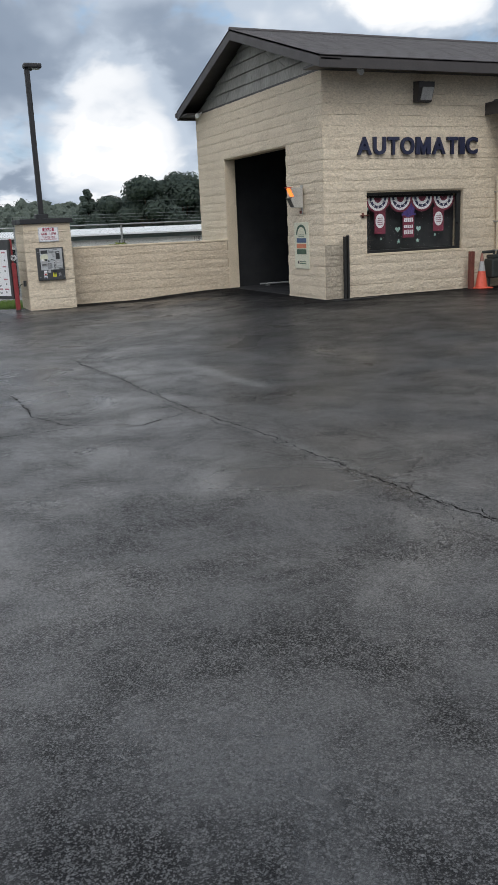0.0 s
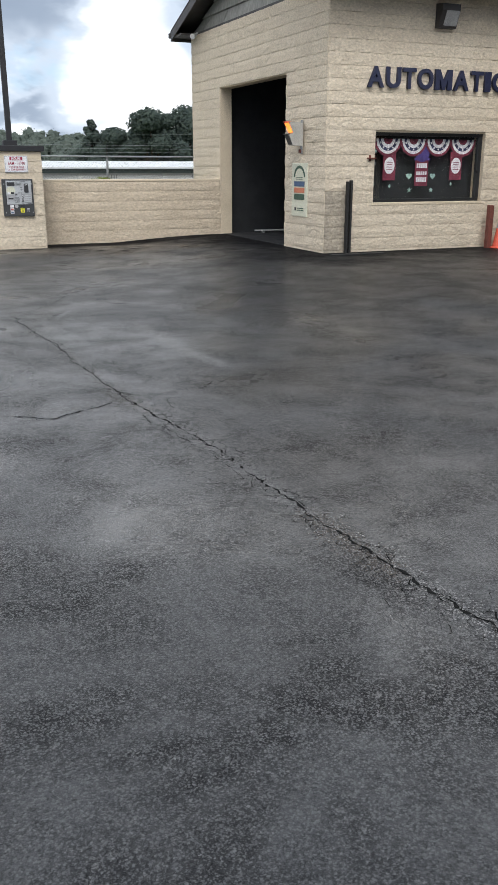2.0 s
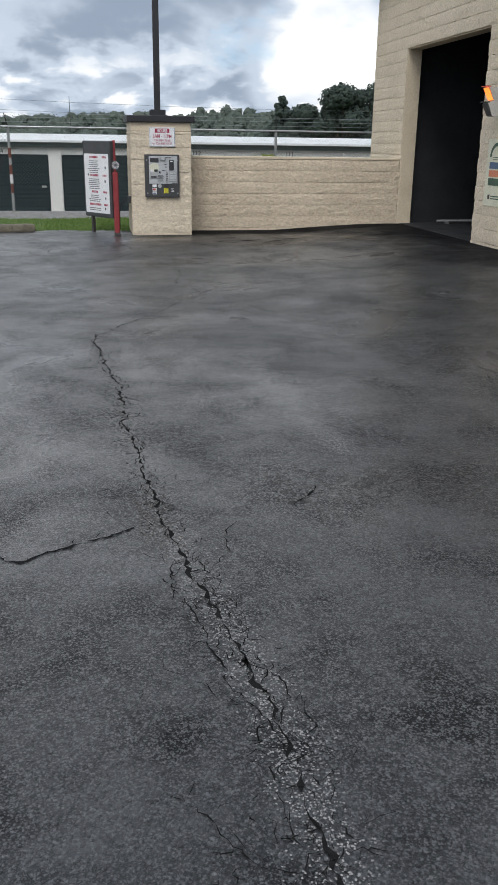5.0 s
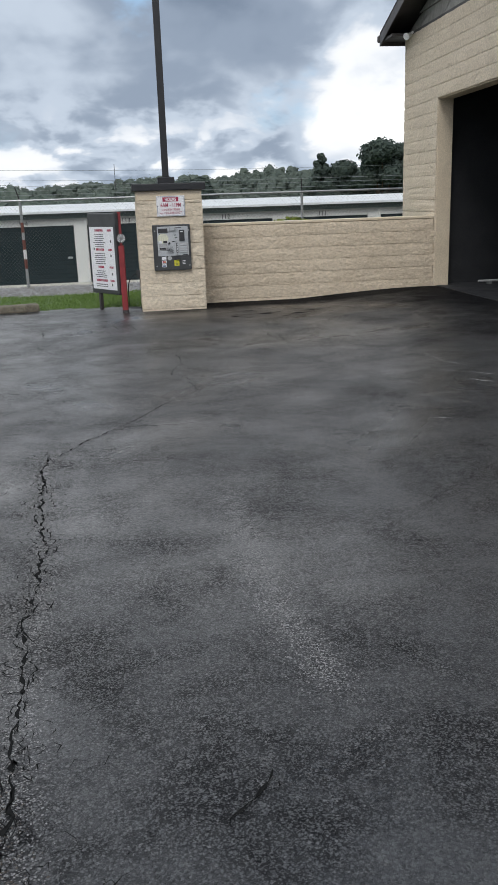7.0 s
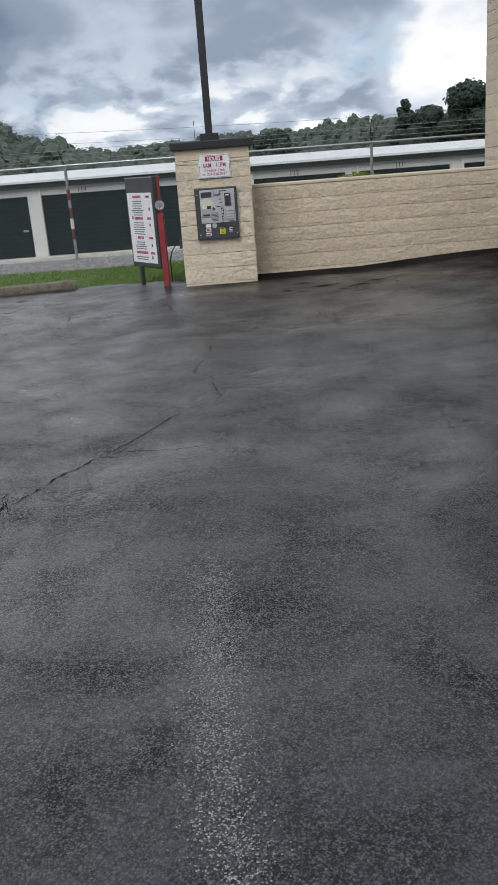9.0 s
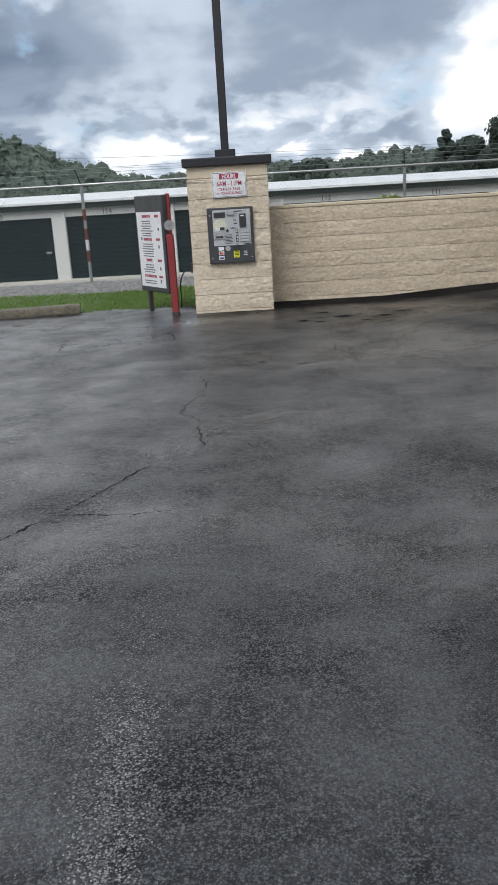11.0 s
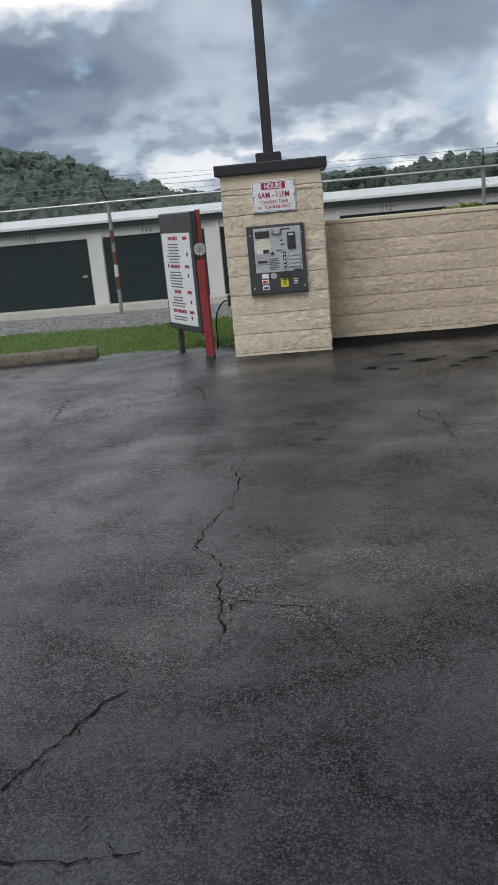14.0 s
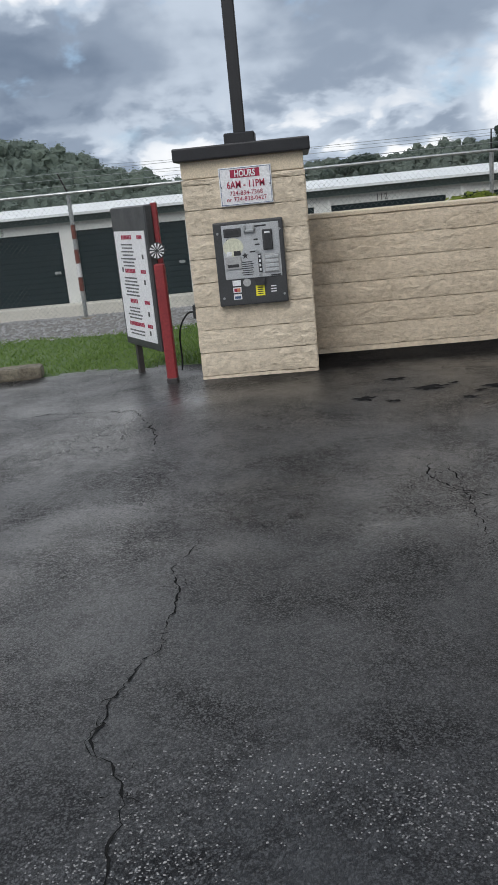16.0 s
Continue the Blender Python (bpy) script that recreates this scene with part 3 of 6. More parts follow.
DY0, DY1, DZ = 16.22, 19.48, 3.18                # the bay opening in the gable wall
TOP = 4.42
RIDGE_Y, RIDGE_Z, EAVE_Z = 17.93, 5.72, 4.52
FRONT = 8.37                                     # front of the rake
BACK = 26.0


def shell(name, bm, label, mat=MORTAR):
    return tagged(part(name, bm, mat), label, "wall", kind="structure")


def building():
    b = 0.02
    # gable wall: two piers and the lintel over the opening
    bm = box(GX + b, GX + 0.25, SY + b, DY0, -0.3, TOP)
    box(GX + b, GX + 0.25, DY1, FY - b, -0.3, TOP, bm=bm)
    box(GX + b, GX + 0.25, DY0, DY1, DZ, TOP, bm=bm)
    wall_gable = shell("wall_gable", bm, "cream painted split-face block wall around a dark wash bay")
    # sign wall with its window opening
    wx0, wx1, wz0, wz1 = WIN
    bm = box(GX + 0.25, wx0, SY + b, SY + 0.32, -0.3, TOP)
    box(wx1, BACK, SY + b, SY + 0.32, -0.3, TOP, bm=bm)
    box(wx0, wx1, SY + b, SY + 0.32, -0.3, wz0, bm=bm)
    box(wx0, wx1, SY + b, SY + 0.32, wz1, TOP, bm=bm)
    wall_sign = shell("wall_sign", bm, "cream painted split-face block wall with blue lettering")
    shell("wall_back", box(GX + 0.25, BACK, FY - 0.3, FY - b, -0.3, TOP), "cream painted block wall")
    shell("wall_end", box(BACK - 0.3, BACK, SY + 0.32, FY - 0.3, -0.3, TOP), "cream painted block wall")
    # wing that comes forward, with a wide roll door
    bm = box(WX + b, WX + 0.35, WING_Y, WD0, -0.3, 3.9)
    box(WX + b, WX + 0.35, WD1, SY, -0.3, 3.9, bm=bm)
    box(WX + b, WX + 0.35, WD0, WD1, WDZ, 3.9, bm=bm)
    wall_wing = shell("wall_wing", bm, "cream painted block wall with a dark roll door")
    shell("wall_wing_end", box(WX + 0.35, 21.0, WING_Y, WING_Y + 0.3, -0.3, 3.9), "cream painted block wall")
    # smooth reveals of the openings
    bm = box(GX + 0.012, GX + 0.26, DY1 - 0.012, DY1 + 0.001, 0, DZ)
    box(GX + 0.012, GX + 0.26, DY0 - 0.001, DY0 + 0.012, 0, DZ, bm=bm)
    tagged(part("trim", bm, SMOOTH_CREAM), "smooth cream painted door jambs", "trim", kind="structure")
    return wall_gable, wall_sign, wall_wing


WIN = (9.72, 12.05, 1.0, 2.17)
WING_Y, WD0, WD1, WDZ = 6.0, 9.3, 13.85, 2.68
wall_gable, wall_sign, wall_wing = building()


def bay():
    """The inside of the wash bay; its gloom is put into near-black colour."""
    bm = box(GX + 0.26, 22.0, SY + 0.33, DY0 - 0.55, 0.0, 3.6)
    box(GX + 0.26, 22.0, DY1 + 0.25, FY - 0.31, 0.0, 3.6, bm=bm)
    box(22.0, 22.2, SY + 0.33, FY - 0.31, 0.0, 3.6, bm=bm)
    tagged(part("wall_bay", bm, UNLIT_BAY), "wash bay walls coloured near-black for the unlit inside", "wall", kind="structure")
    tagged(part("ceiling", box(GX + 0.26, 22.2, SY + 0.33, FY - 0.31, 3.6, 3.75), UNLIT_BAY), "bay ceiling coloured near-black for the unlit inside", "ceiling", kind="structure")
    tagged(part("floor", box(GX + 0.05, 22.2, DY0 - 0.5, DY1 + 0.3, 0.0, 0.168), UNLIT_BAY), "concrete bay floor coloured near-black for the unlit inside", "floor", kind="structure")


bay()


def roof():
    r = thing("roof", (GX, RIDGE_Y, EAVE_Z), "dark brown shingled gable roof with wide eaves", "roof", kind="structure")
    ey0, ey1 = 14.02, 21.5
    # shingle courses, each lapping over the one below it
    for side, ey in ((0, ey0), (1, ey1)):
        bm = bmesh.new()
        n = 22
        for i in range(n):
            a, c = i / n, (i + 1) / n
            ya, yb = ey + (RIDGE_Y - ey) * a, ey + (RIDGE_Y - ey) * min(1, c + 0.01)
            za, zb = EAVE_Z + (RIDGE_Z - EAVE_Z) * a, EAVE_Z + (RIDGE_Z - EAVE_Z) * min(1, c + 0.01)
            vs = [bm.verts.new(p) for p in ((FRONT, ya, za + 0.008), (BACK + 0.4, ya, za + 0.008), (BACK + 0.4, yb, zb + 0.004), (FRONT, yb, zb + 0.004),
                                            (FRONT, ya, za - 0.03), (BACK + 0.4, ya, za - 0.03), (BACK + 0.4, yb, zb - 0.03), (FRONT, yb, zb - 0.03))]
            for f in ((0, 1, 2, 3), (0, 4, 5, 1), (0, 3, 7, 4), (4, 7, 6, 5)):
                bm.faces.new([vs[k] for k in f])
        part("roof_slope", bm, SHINGLE, r, "dark shingles")
    part("ridge_cap", tube((FRONT, RIDGE_Y, RIDGE_Z), (BACK + 0.4, RIDGE_Y, RIDGE_Z), 0.05, n=8), SHINGLE, r)
    for ey, s in ((ey0, 1), (ey1, -1)):
        y0, y1 = sorted((ey, ey + s * 0.03))
        part("fascia", box(FRONT + 0.033, BACK + 0.4, y0, y1, EAVE_Z - 0.21, EAVE_Z - 0.005), BROWN_TRIM, r, "dark brown fascia board")
        y0, y1 = sorted((ey + s * 0.03, ey + s * 0.66))
        part("soffit", box(FRONT + 0.03, BACK + 0.3, y0, y1, EAVE_Z - 0.15, EAVE_Z - 0.11), BROWN_TRIM, r)
    for ey in (ey0, ey1):
        part("rake_board", poly([(FRONT, ey, EAVE_Z - 0.21), (FRONT, ey, EAVE_Z), (FRONT, RIDGE_Y, RIDGE_Z + 0.0), (FRONT, RIDGE_Y, RIDGE_Z - 0.21)], (0.03, 0, 0)), BROWN_TRIM, r, "dark brown rake board")
        part("rake_soffit", poly([(FRONT + 0.03, ey, EAVE_Z - 0.08), (FRONT + 0.03, RIDGE_Y, RIDGE_Z - 0.08), (GX + 0.05, RIDGE_Y, RIDGE_Z - 0.08), (GX + 0.05, ey, EAVE_Z - 0.08)], (0, 0, 0.03)), BROWN_TRIM, r)
    # gutter end and short downspout at the far eave
    part("gutter", box(FRONT - 0.02, BACK, ey1, ey1 + 0.11, EAVE_Z - 0.14, EAVE_Z - 0.02, 0.02), BROWN_TRIM, r)
    return r


roof()


def gable_siding():
    g = thing("gable_siding", (GX, RIDGE_Y, TOP), "weathered grey board siding in the gable", "siding", kind="structure")
    part("backing", poly([(GX + 0.06, SY, TOP), (GX + 0.06, FY, TOP), (GX + 0.06, RIDGE_Y, RIDGE_Z - 0.1)], (0.1, 0, 0)), SIDING, g)
    n, hgt = 5, 0.24
    slope = (RIDGE_Z - 0.12 - TOP) / (RIDGE_Y - SY)
    rnd = random.Random(5)
    for i in range(n):
        z0, z1 = TOP + i * hgt, TOP + (i + 1) * hgt
        half0 = max(0.02, (RIDGE_Z - 0.12 - z0) / slope)
        half1 = max(0.02, (RIDGE_Z - 0.12 - z1) / slope)
        cuts = [-1.0] + sorted(rnd.uniform(-0.9, 0.9) for _ in range(5 - i)) + [1.0]
        for a, c in zip(cuts, cuts[1:]):
            lo = rnd.uniform(0.0, 0.012)
            y = [RIDGE_Y + k * h for k, h in ((a, half0), (c, half0), (c, half1), (a, half1))]
            bm = bmesh.new()
            f = [(GX + 0.012, y[0] + 0.004, z0 + lo), (GX + 0.012, y[1] - 0.004, z0 + lo), (GX + 0.045, y[2] - 0.004, z1), (GX + 0.045, y[3] + 0.004, z1)]
            poly(f, (0.03, 0, 0), bm)
            part("siding_board", bm, SIDING, g)
    part("band", box(GX - 0.005, GX + 0.05, SY, FY, TOP - 0.035, TOP + 0.01), BROWN_TRIM, g, "dark rotten trim strip")


gable_siding()


def wing_roof():
    r = thing("wing_roof", (WX, 10.0, 3.8), "dark shingled roof over the forward wing", "roof", kind="structure")
    ex = WX - 0.5
    n = 24
    bm = bmesh.new()
    for i in range(n):
        a, c = i / n, (i + 1) / n
        xa, xb = ex + 5.0 * a, ex + 5.0 * c + 0.03
        za, zb = 3.84 + 1.6 * a, 3.84 + 1.6 * c
        vs = [bm.verts.new(p) for p in ((xa, WING_Y - 0.4, za + 0.02), (xa, SY + 0.02, za + 0.02), (xb, SY + 0.02, zb), (xb, WING_Y - 0.4, zb),
                                        (xa, WING_Y - 0.4, za - 0.03), (xa, SY + 0.02, za - 0.03), (xb, SY + 0.02, zb - 0.03), (xb, WING_Y - 0.4, zb - 0.03))]
        for f in ((0, 1, 2, 3), (0, 4, 5, 1), (1, 5, 6, 2), (4, 7, 6, 5), (0, 3, 7, 4)):
            bm.faces.new([vs[k] for k in f])
    part("roof_slope", bm, SHINGLE, r, "dark shingles")
    part("fascia", box(ex, ex + 0.03, WING_Y - 0.4, SY - 0.003, 3.62, 3.83), BROWN_TRIM, r)
    part("soffit", box(ex + 0.03, WX + 0.02, WING_Y - 0.4, SY - 0.003, 3.66, 3.69), BROWN_TRIM, r)


wing_roof()


def roll_door(name, x, y0, y1, z0, z1, mat, label, slat=0.09):
    """A roll door in a wall that faces -x; slats are horizontal."""
    d = thing(name, (x, (y0 + y1) / 2, z0), label, "door", kind="structure")
    n = round((z1 - z0) / slat)
    for i in range(n):
        a = z0 + (z1 - z0) * i / n
        c = z0 + (z1 - z0) * (i + 1) / n
        part("slat", box(x, x + 0.03, y0, y1, a + 0.002, c - 0.002, 0.006), mat, d)
    return d


ROLL_DARK = material("dark_brown_roll_door", (0.022, 0.019, 0.02), (0.033, 0.029, 0.03), 4.0, 0.5, 0.1, 0.08, 50.0)
roll_door("door_1", WX + 0.24, WD0, WD1, 0.16, WDZ, ROLL_DARK, "closed dark brown roll-up bay door", slat=0.3)


def letter_m(w, h, depth):
    """A block capital M in the xz plane, facing -y."""
    a, b = w / 2, 0.27 * w
    left = [(-a, 0), (-a, h), (-a + b * 0.95, h), (0, 0.42 * h)]
    right = [(a - b * 0.95, h), (a, h), (a, 0), (a - b, 0), (a - b, 0.56 * h), (b * 0.28, 0), (-b * 0.28, 0), (-a + b, 0.56 * h), (-a + b, 0)]
    return poly([(x, -depth / 2, z) for x, z in left + right], (0, depth, 0))


def sign_letters():
    word = "AUTOMATIC"
    s = thing("wall_sign_letters", (10.9, SY, 2.87), "navy blue raised letters reading AUTOMATIC", "sign")
    widths = {"A": 1.08, "U": 0.98, "T": 0.9, "O": 1.08, "M": 1.2, "I": 0.45, "C": 0.98}
    gap = 0.14
    total = sum(widths[c] for c in word) + gap * (len(word) - 1)
    k = 2.86 / total
    u = 9.49
    for c in word:
        w = widths[c] * k
        bm = letter_m(w, 0.33, 0.05) if c == "M" else text_bm(c, 0.46, 0.05, w, bold=0.013)
        zs = [v.co.z for v in bm.verts]
        for v in bm.verts:
            v.co.z = (v.co.z - min(zs)) * 0.33 / (max(zs) - min(zs))
        turned(bm, pose(u + w / 2, SY - 0.05, 2.87))
        part("letter", bm, NAVY, s)
        u += w + gap * k


sign_letters()


def window():
    x0, x1, z0, z1 = WIN
    w = thing("window_1", ((x0 + x1) / 2, SY, z0), "wide black-framed window hung with patriotic bunting", "window", kind="structure")
    fy = SY + 0.07
    t = 0.055
    bm = box(x0, x1, fy, fy + 0.08, z0, z0 + t, 0.006)
    box(x0, x1, fy, fy + 0.08, z1 - t, z1, 0.006, bm)
    box(x0, x0 + t, fy, fy + 0.08, z0 + t, z1 - t, 0.006, bm)
    box(x1 - t * 1.6, x1, fy, fy + 0.08, z0 + t, z1 - t, 0.006, bm)
    part("window_frame", bm, BLACK_FRAME, w)
    pane = part("pane", box(x0 + t, x1 - t, fy + 0.035, fy + 0.045, z0 + t, z1 - t), GLASS, w)
    pane.visible_shadow = False
    part("window_sill", box(x0 - 0.03, x1 + 0.03, SY - 0.02, fy + 0.02, z0 - 0.05, z0 - 0.002, 0.006), SMOOTH_CREAM, w)
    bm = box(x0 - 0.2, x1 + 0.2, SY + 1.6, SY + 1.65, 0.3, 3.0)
    tagged(part("wall_office", bm, ROOM), "office wall behind the window, its dimness put into the colour", "wall", kind="structure")
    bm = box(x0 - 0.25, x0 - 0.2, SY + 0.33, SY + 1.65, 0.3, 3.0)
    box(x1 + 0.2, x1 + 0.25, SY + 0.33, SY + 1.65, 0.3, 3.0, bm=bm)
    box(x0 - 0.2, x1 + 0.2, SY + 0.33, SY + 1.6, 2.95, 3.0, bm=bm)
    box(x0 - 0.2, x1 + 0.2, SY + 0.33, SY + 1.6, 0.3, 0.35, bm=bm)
    tagged(part("wall_office_sides", bm, ROOM), "office walls behind the window, their dimness put into the colour", "wall", kind="structure")


window()


def bunting():
    x0, x1, z0, z1 = WIN
    y = SY + 0.16
    span = (x1 - x0 - 0.2) / 4
    for k in range(4):
        cx = x0 + 0.1 + span * (k + 0.5)
        zt = z1 - 0.1
        b = thing("bunting", (cx, y, zt - 0.28), "pleated fan bunting in red, white and navy with stars", "bunting", "bunting in the window")
        rings = ((0.0, 0.10, CLOTH_RED, "red_band"), (0.10, 0.16, CLOTH_WHITE, "white_band"), (0.16, 0.215, CLOTH_NAVY, "navy_band"), (0.215, 0.265, CLOTH_WHITE, "white_band"), (0.265, 0.31, CLOTH_RED, "red_band"))
        for r0, r1, m, nm in rings:
            bm = bmesh.new()
            n = 20
            inner, outer = [], []
            for i in range(n + 1):
                a = math.pi * (1 + i / n)
                dy = 0.006 * (i % 2)
                inner.append(bm.verts.new((cx + r0 * math.cos(a) * 0.92, y + dy, zt + r0 * math.sin(a) * 0.95)))
                outer.append(bm.verts.new((cx + r1 * math.cos(a) * 0.92, y + dy, zt + r1 * math.sin(a) * 0.95)))
            for i in range(n):
                if r0 == 0:
                    bm.faces.new((inner[i], outer[i], outer[i + 1])) if i else bm.faces.new((inner[0], outer[0], outer[1]))
                else:
                    bm.faces.new((inner[i], outer[i], outer[i + 1], inner[i + 1]))
            part(nm, bm, m, b)
        for i in range(5):
            a = math.pi * (1.12 + 0.19 * i)
            part("star", star(cx + 0.187 * math.cos(a) * 0.92, y - 0.004, zt + 0.187 * math.sin(a) * 0.95, 0.024), CLOTH_WHITE, b)


def star(cx, y, cz, r, depth=0.003):
    pts = []
    for i in range(10):
        a = math.pi / 2 + i * math.pi / 5
        q = r if i % 2 == 0 else r * 0.42
        pts.append((cx + q * math.cos(a), y, cz + q * math.sin(a)))
    return poly(pts, (0, depth, 0))


def disc(cx, y, cz, rx, rz, depth=0.003, n=28):
    return poly([(cx + rx * math.cos(i * 2 * math.pi / n), y, cz + rz * math.sin(i * 2 * math.pi / n)) for i in range(n)], (0, depth, 0))


def heart(cx, y, cz, r):
    pts = []
    for i in range(24):
        a = i * 2 * math.pi / 24
        pts.append((cx + r * 0.062 * 16 * math.sin(a) ** 3, y, cz + r * 0.062 * (13 * math.cos(a) - 5 * math.cos(2 * a) - 2 * math.cos(3 * a) - math.cos(4 * a))))
    return poly(pts, (0, 0.003, 0))


def window_signs():
    x0, x1, z0, z1 = WIN
    y = SY + 0.175
    for cx in (x0 + 0.42, x1 - 0.48):
        p = thing("window_poster", (cx, y, z0 + 0.36), "red window poster with a white oval", "poster", "posters in the window")
        part("sheet", box(cx - 0.13, cx + 0.13, y, y + 0.004, z0 + 0.37, z0 + 0.86), CLOTH_RED, p)
        part("oval", disc(cx, y - 0.004, z0 + 0.62, 0.105, 0.14), CLOTH_WHITE, p, "white oval")
        for i in range(4):
            part("print_line", box(cx - 0.06, cx + 0.06, y - 0.007, y - 0.0045, z0 + 0.55 + 0.04 * i, z0 + 0.562 + 0.04 * i), CLOTH_RED, p)
    cx = (x0 + x1) / 2 - 0.06
    p = thing("window_banner", (cx, y, z0 + 0.26), "red and white printed banner with a violet head", "banner")
    part("sheet", box(cx - 0.14, cx + 0.14, y, y + 0.004, z0 + 0.27, z0 + 0.72), CLOTH_RED, p)
    part("head", disc(cx, y - 0.002, z0 + 0.83, 0.15, 0.15), VIOLET, p, "violet printed head")
    part("brim", box(cx - 0.17, cx + 0.17, y - 0.006, y - 0.003, z0 + 0.71, z0 + 0.75), VIOLET, p)
    for i, (a, c) in enumerate(((0.34, 0.42), (0.46, 0.52), (0.58, 0.66))):
        for j in range(5):
            part("print_block", box(cx - 0.11 + 0.046 * j, cx - 0.075 + 0.046 * j, y - 0.006, y - 0.003, z0 + a, z0 + c), CLOTH_WHITE, p)
    for sx in (-0.26, 0.25):
        h = part("heart_sticker", heart(cx + sx, y, z0 + 0.44, 0.06), MINT)
        tagged(h, "pale mint heart sticker on the window", "sticker", "stickers in the window")
        h = part("star_sticker", star(cx + sx * 0.92, y, z0 + 0.2, 0.05), MINT)
        tagged(h, "pale mint star sticker on the window", "sticker", "stickers in the window")
    for sx, sz in ((-1.0, 0.3), (-0.98, 0.86), (1.0, 0.84), (-0.66, 0.27), (0.66, 0.3)):
        h = part("dot_sticker", disc(cx + sx, y, z0 + sz, 0.022, 0.028), MINT)
        tagged(h, "small pale mint sticker on the window", "sticker", "stickers in the window")


bunting()
window_signs()


# ---------------------------------------------------------------- things on and by the building
def wall_pack():
    w = thing("wall_lamp", (10.96, SY, 3.9), "dark wall-pack lamp with a pale lens", "lamp")
    part("housing", poly([(10.79, SY - 0.02, 4.22), (10.79, SY - 0.22, 4.2), (10.79, SY - 0.22, 4.1), (10.79, SY - 0.12, 3.84), (10.79, SY - 0.02, 3.84)], (0.36, 0, 0)), BROWN_TRIM, w)
    part("lens", poly([(10.87, SY - 0.225, 4.1), (10.87, SY - 0.138, 3.88), (11.13, SY - 0.138, 3.88), (11.13, SY - 0.225, 4.1)], (0, -0.012, -0.008)), LENS, w, "pale glass lens")
    s = thing("soffit_lamp", (9.35, 14.3, 4.3), "small white floodlight under the eave", "lamp")
    part("stem", tube((9.35, 14.3, 4.38), (9.35, 14.3, 4.32), 0.02), WHITE_PAINT, s)
    part("head", tube((9.35, 14.32, 4.33), (9.37, 14.22, 4.28), 0.035, 0.055, 12), WHITE_PAINT, s)
    f = thing("gable_lamp", (8.7, 20.75, 4.3), "small white floodlight at the gable corner", "lamp")
    part("stem", tube((8.75, 20.75, 4.42), (8.68, 20.75, 4.36), 0.02), WHITE_PAINT, f)
    part("head", tube((8.7, 20.75, 4.37), (8.6, 20.68, 4.33), 0.035, 0.06, 12), WHITE_PAINT, f)


wall_pack()


def signal():
    y0, y1 = 15.42, 15.58
    s = thing("bay_signal", (GX, 15.5, 1.92), "white signal box with a lit amber lens under its upper hood", "signal")

    def side(points):
        return [(GX - d, y0, z) for d, z in points]

    part("bracket", box(GX - 0.05, GX - 0.02, 15.47, 15.53, 1.82, 2.38, 0.006), GREY_STEEL, s, "rusty steel bracket")
    part("bracket_foot", box(GX - 0.085, GX - 0.05, 15.475, 15.525, 1.83, 1.89, 0.006), RUST, s)
    part("housing", poly(side([(0.05, 2.33), (0.33, 2.34), (0.24, 2.155), (0.33, 2.14), (0.24, 1.955), (0.05, 1.95)]), (0, y1 - y0, 0)), GREY_BOX, s, "chalky white housing")
    for top, low, m, label in ((2.335, 2.16, GLOW, "lit amber lens"), (2.135, 1.96, DARK_GREY, "unlit dark lens")):
        bm = poly([(GX - 0.332, y0 + 0.012, top - 0.012), (GX - 0.332, y1 - 0.012, top - 0.012), (GX - 0.248, y1 - 0.012, low + 0.012), (GX - 0.248, y0 + 0.012, low + 0.012)], (-0.012, 0, -0.006))
        part("lens", bm, m, s, label)
        part("hood", box(GX - 0.37, GX - 0.3, y0 - 0.004, y1 + 0.004, top, top + 0.012), BLACK_FRAME if m is DARK_GREY else ORANGE, s, "small flared hood")


signal()


def rules_sign():
    y0, y1, z0, z1 = 15.27, 15.88, 0.74, 1.66
    x = GX - 0.012
    s = thing("bay_sign", (x, (y0 + y1) / 2, z0), "cream instruction board with an arch and coloured bars", "sign")
    part("board", box(x - 0.015, x + 0.005, y0, y1, z0, z1, 0.003), CREAM_SIGN, s)
    cy, cz = (y0 + y1) / 2, z0 + 0.68
    bm = bmesh.new()
    pts = []
    for i in range(17):
        a = math.pi * i / 16
        pts.append((0.22 * math.cos(a), 0.2 * math.sin(a)))
    for (a, b), (c, d) in zip(pts, pts[1:]):
        poly([(x - 0.019, cy + a, cz + b), (x - 0.019, cy + c, cz + d), (x - 0.019, cy + c * 0.8, cz + d * 0.75), (x - 0.019, cy + a * 0.8, cz + b * 0.75)], (0.003, 0, 0), bm)
    part("arch", bm, GREEN_INK, s, "dark green arch")
    for m, a, c in ((BLUE_INK, 0.52, 0.61), (ORANGE_INK, 0.41, 0.5), (GREEN_INK, 0.29, 0.39)):
        part("bar", box(x - 0.019, x - 0.016, y0 + 0.1, y1 - 0.1, z0 + a, z0 + c), m, s, "coloured print bar")
    part("emblem", box(x - 0.019, x - 0.016, y1 - 0.19, y1 - 0.13, z0 + 0.1, z0 + 0.16), INK, s)
    for i in range(2):
        part("print_line", box(x - 0.019, x - 0.016, y0 + 0.12, y1 - 0.22, z0 + 0.1 + 0.035 * i, z0 + 0.115 + 0.035 * i), GREEN_INK, s)
    for i in range(2):
        part("print_line", box(x - 0.019, x - 0.016, y0 + 0.18, y1 - 0.18, z0 + 0.64 + 0.03 * i, z0 + 0.65 + 0.03 * i), GREEN_INK, s)


rules_sign()


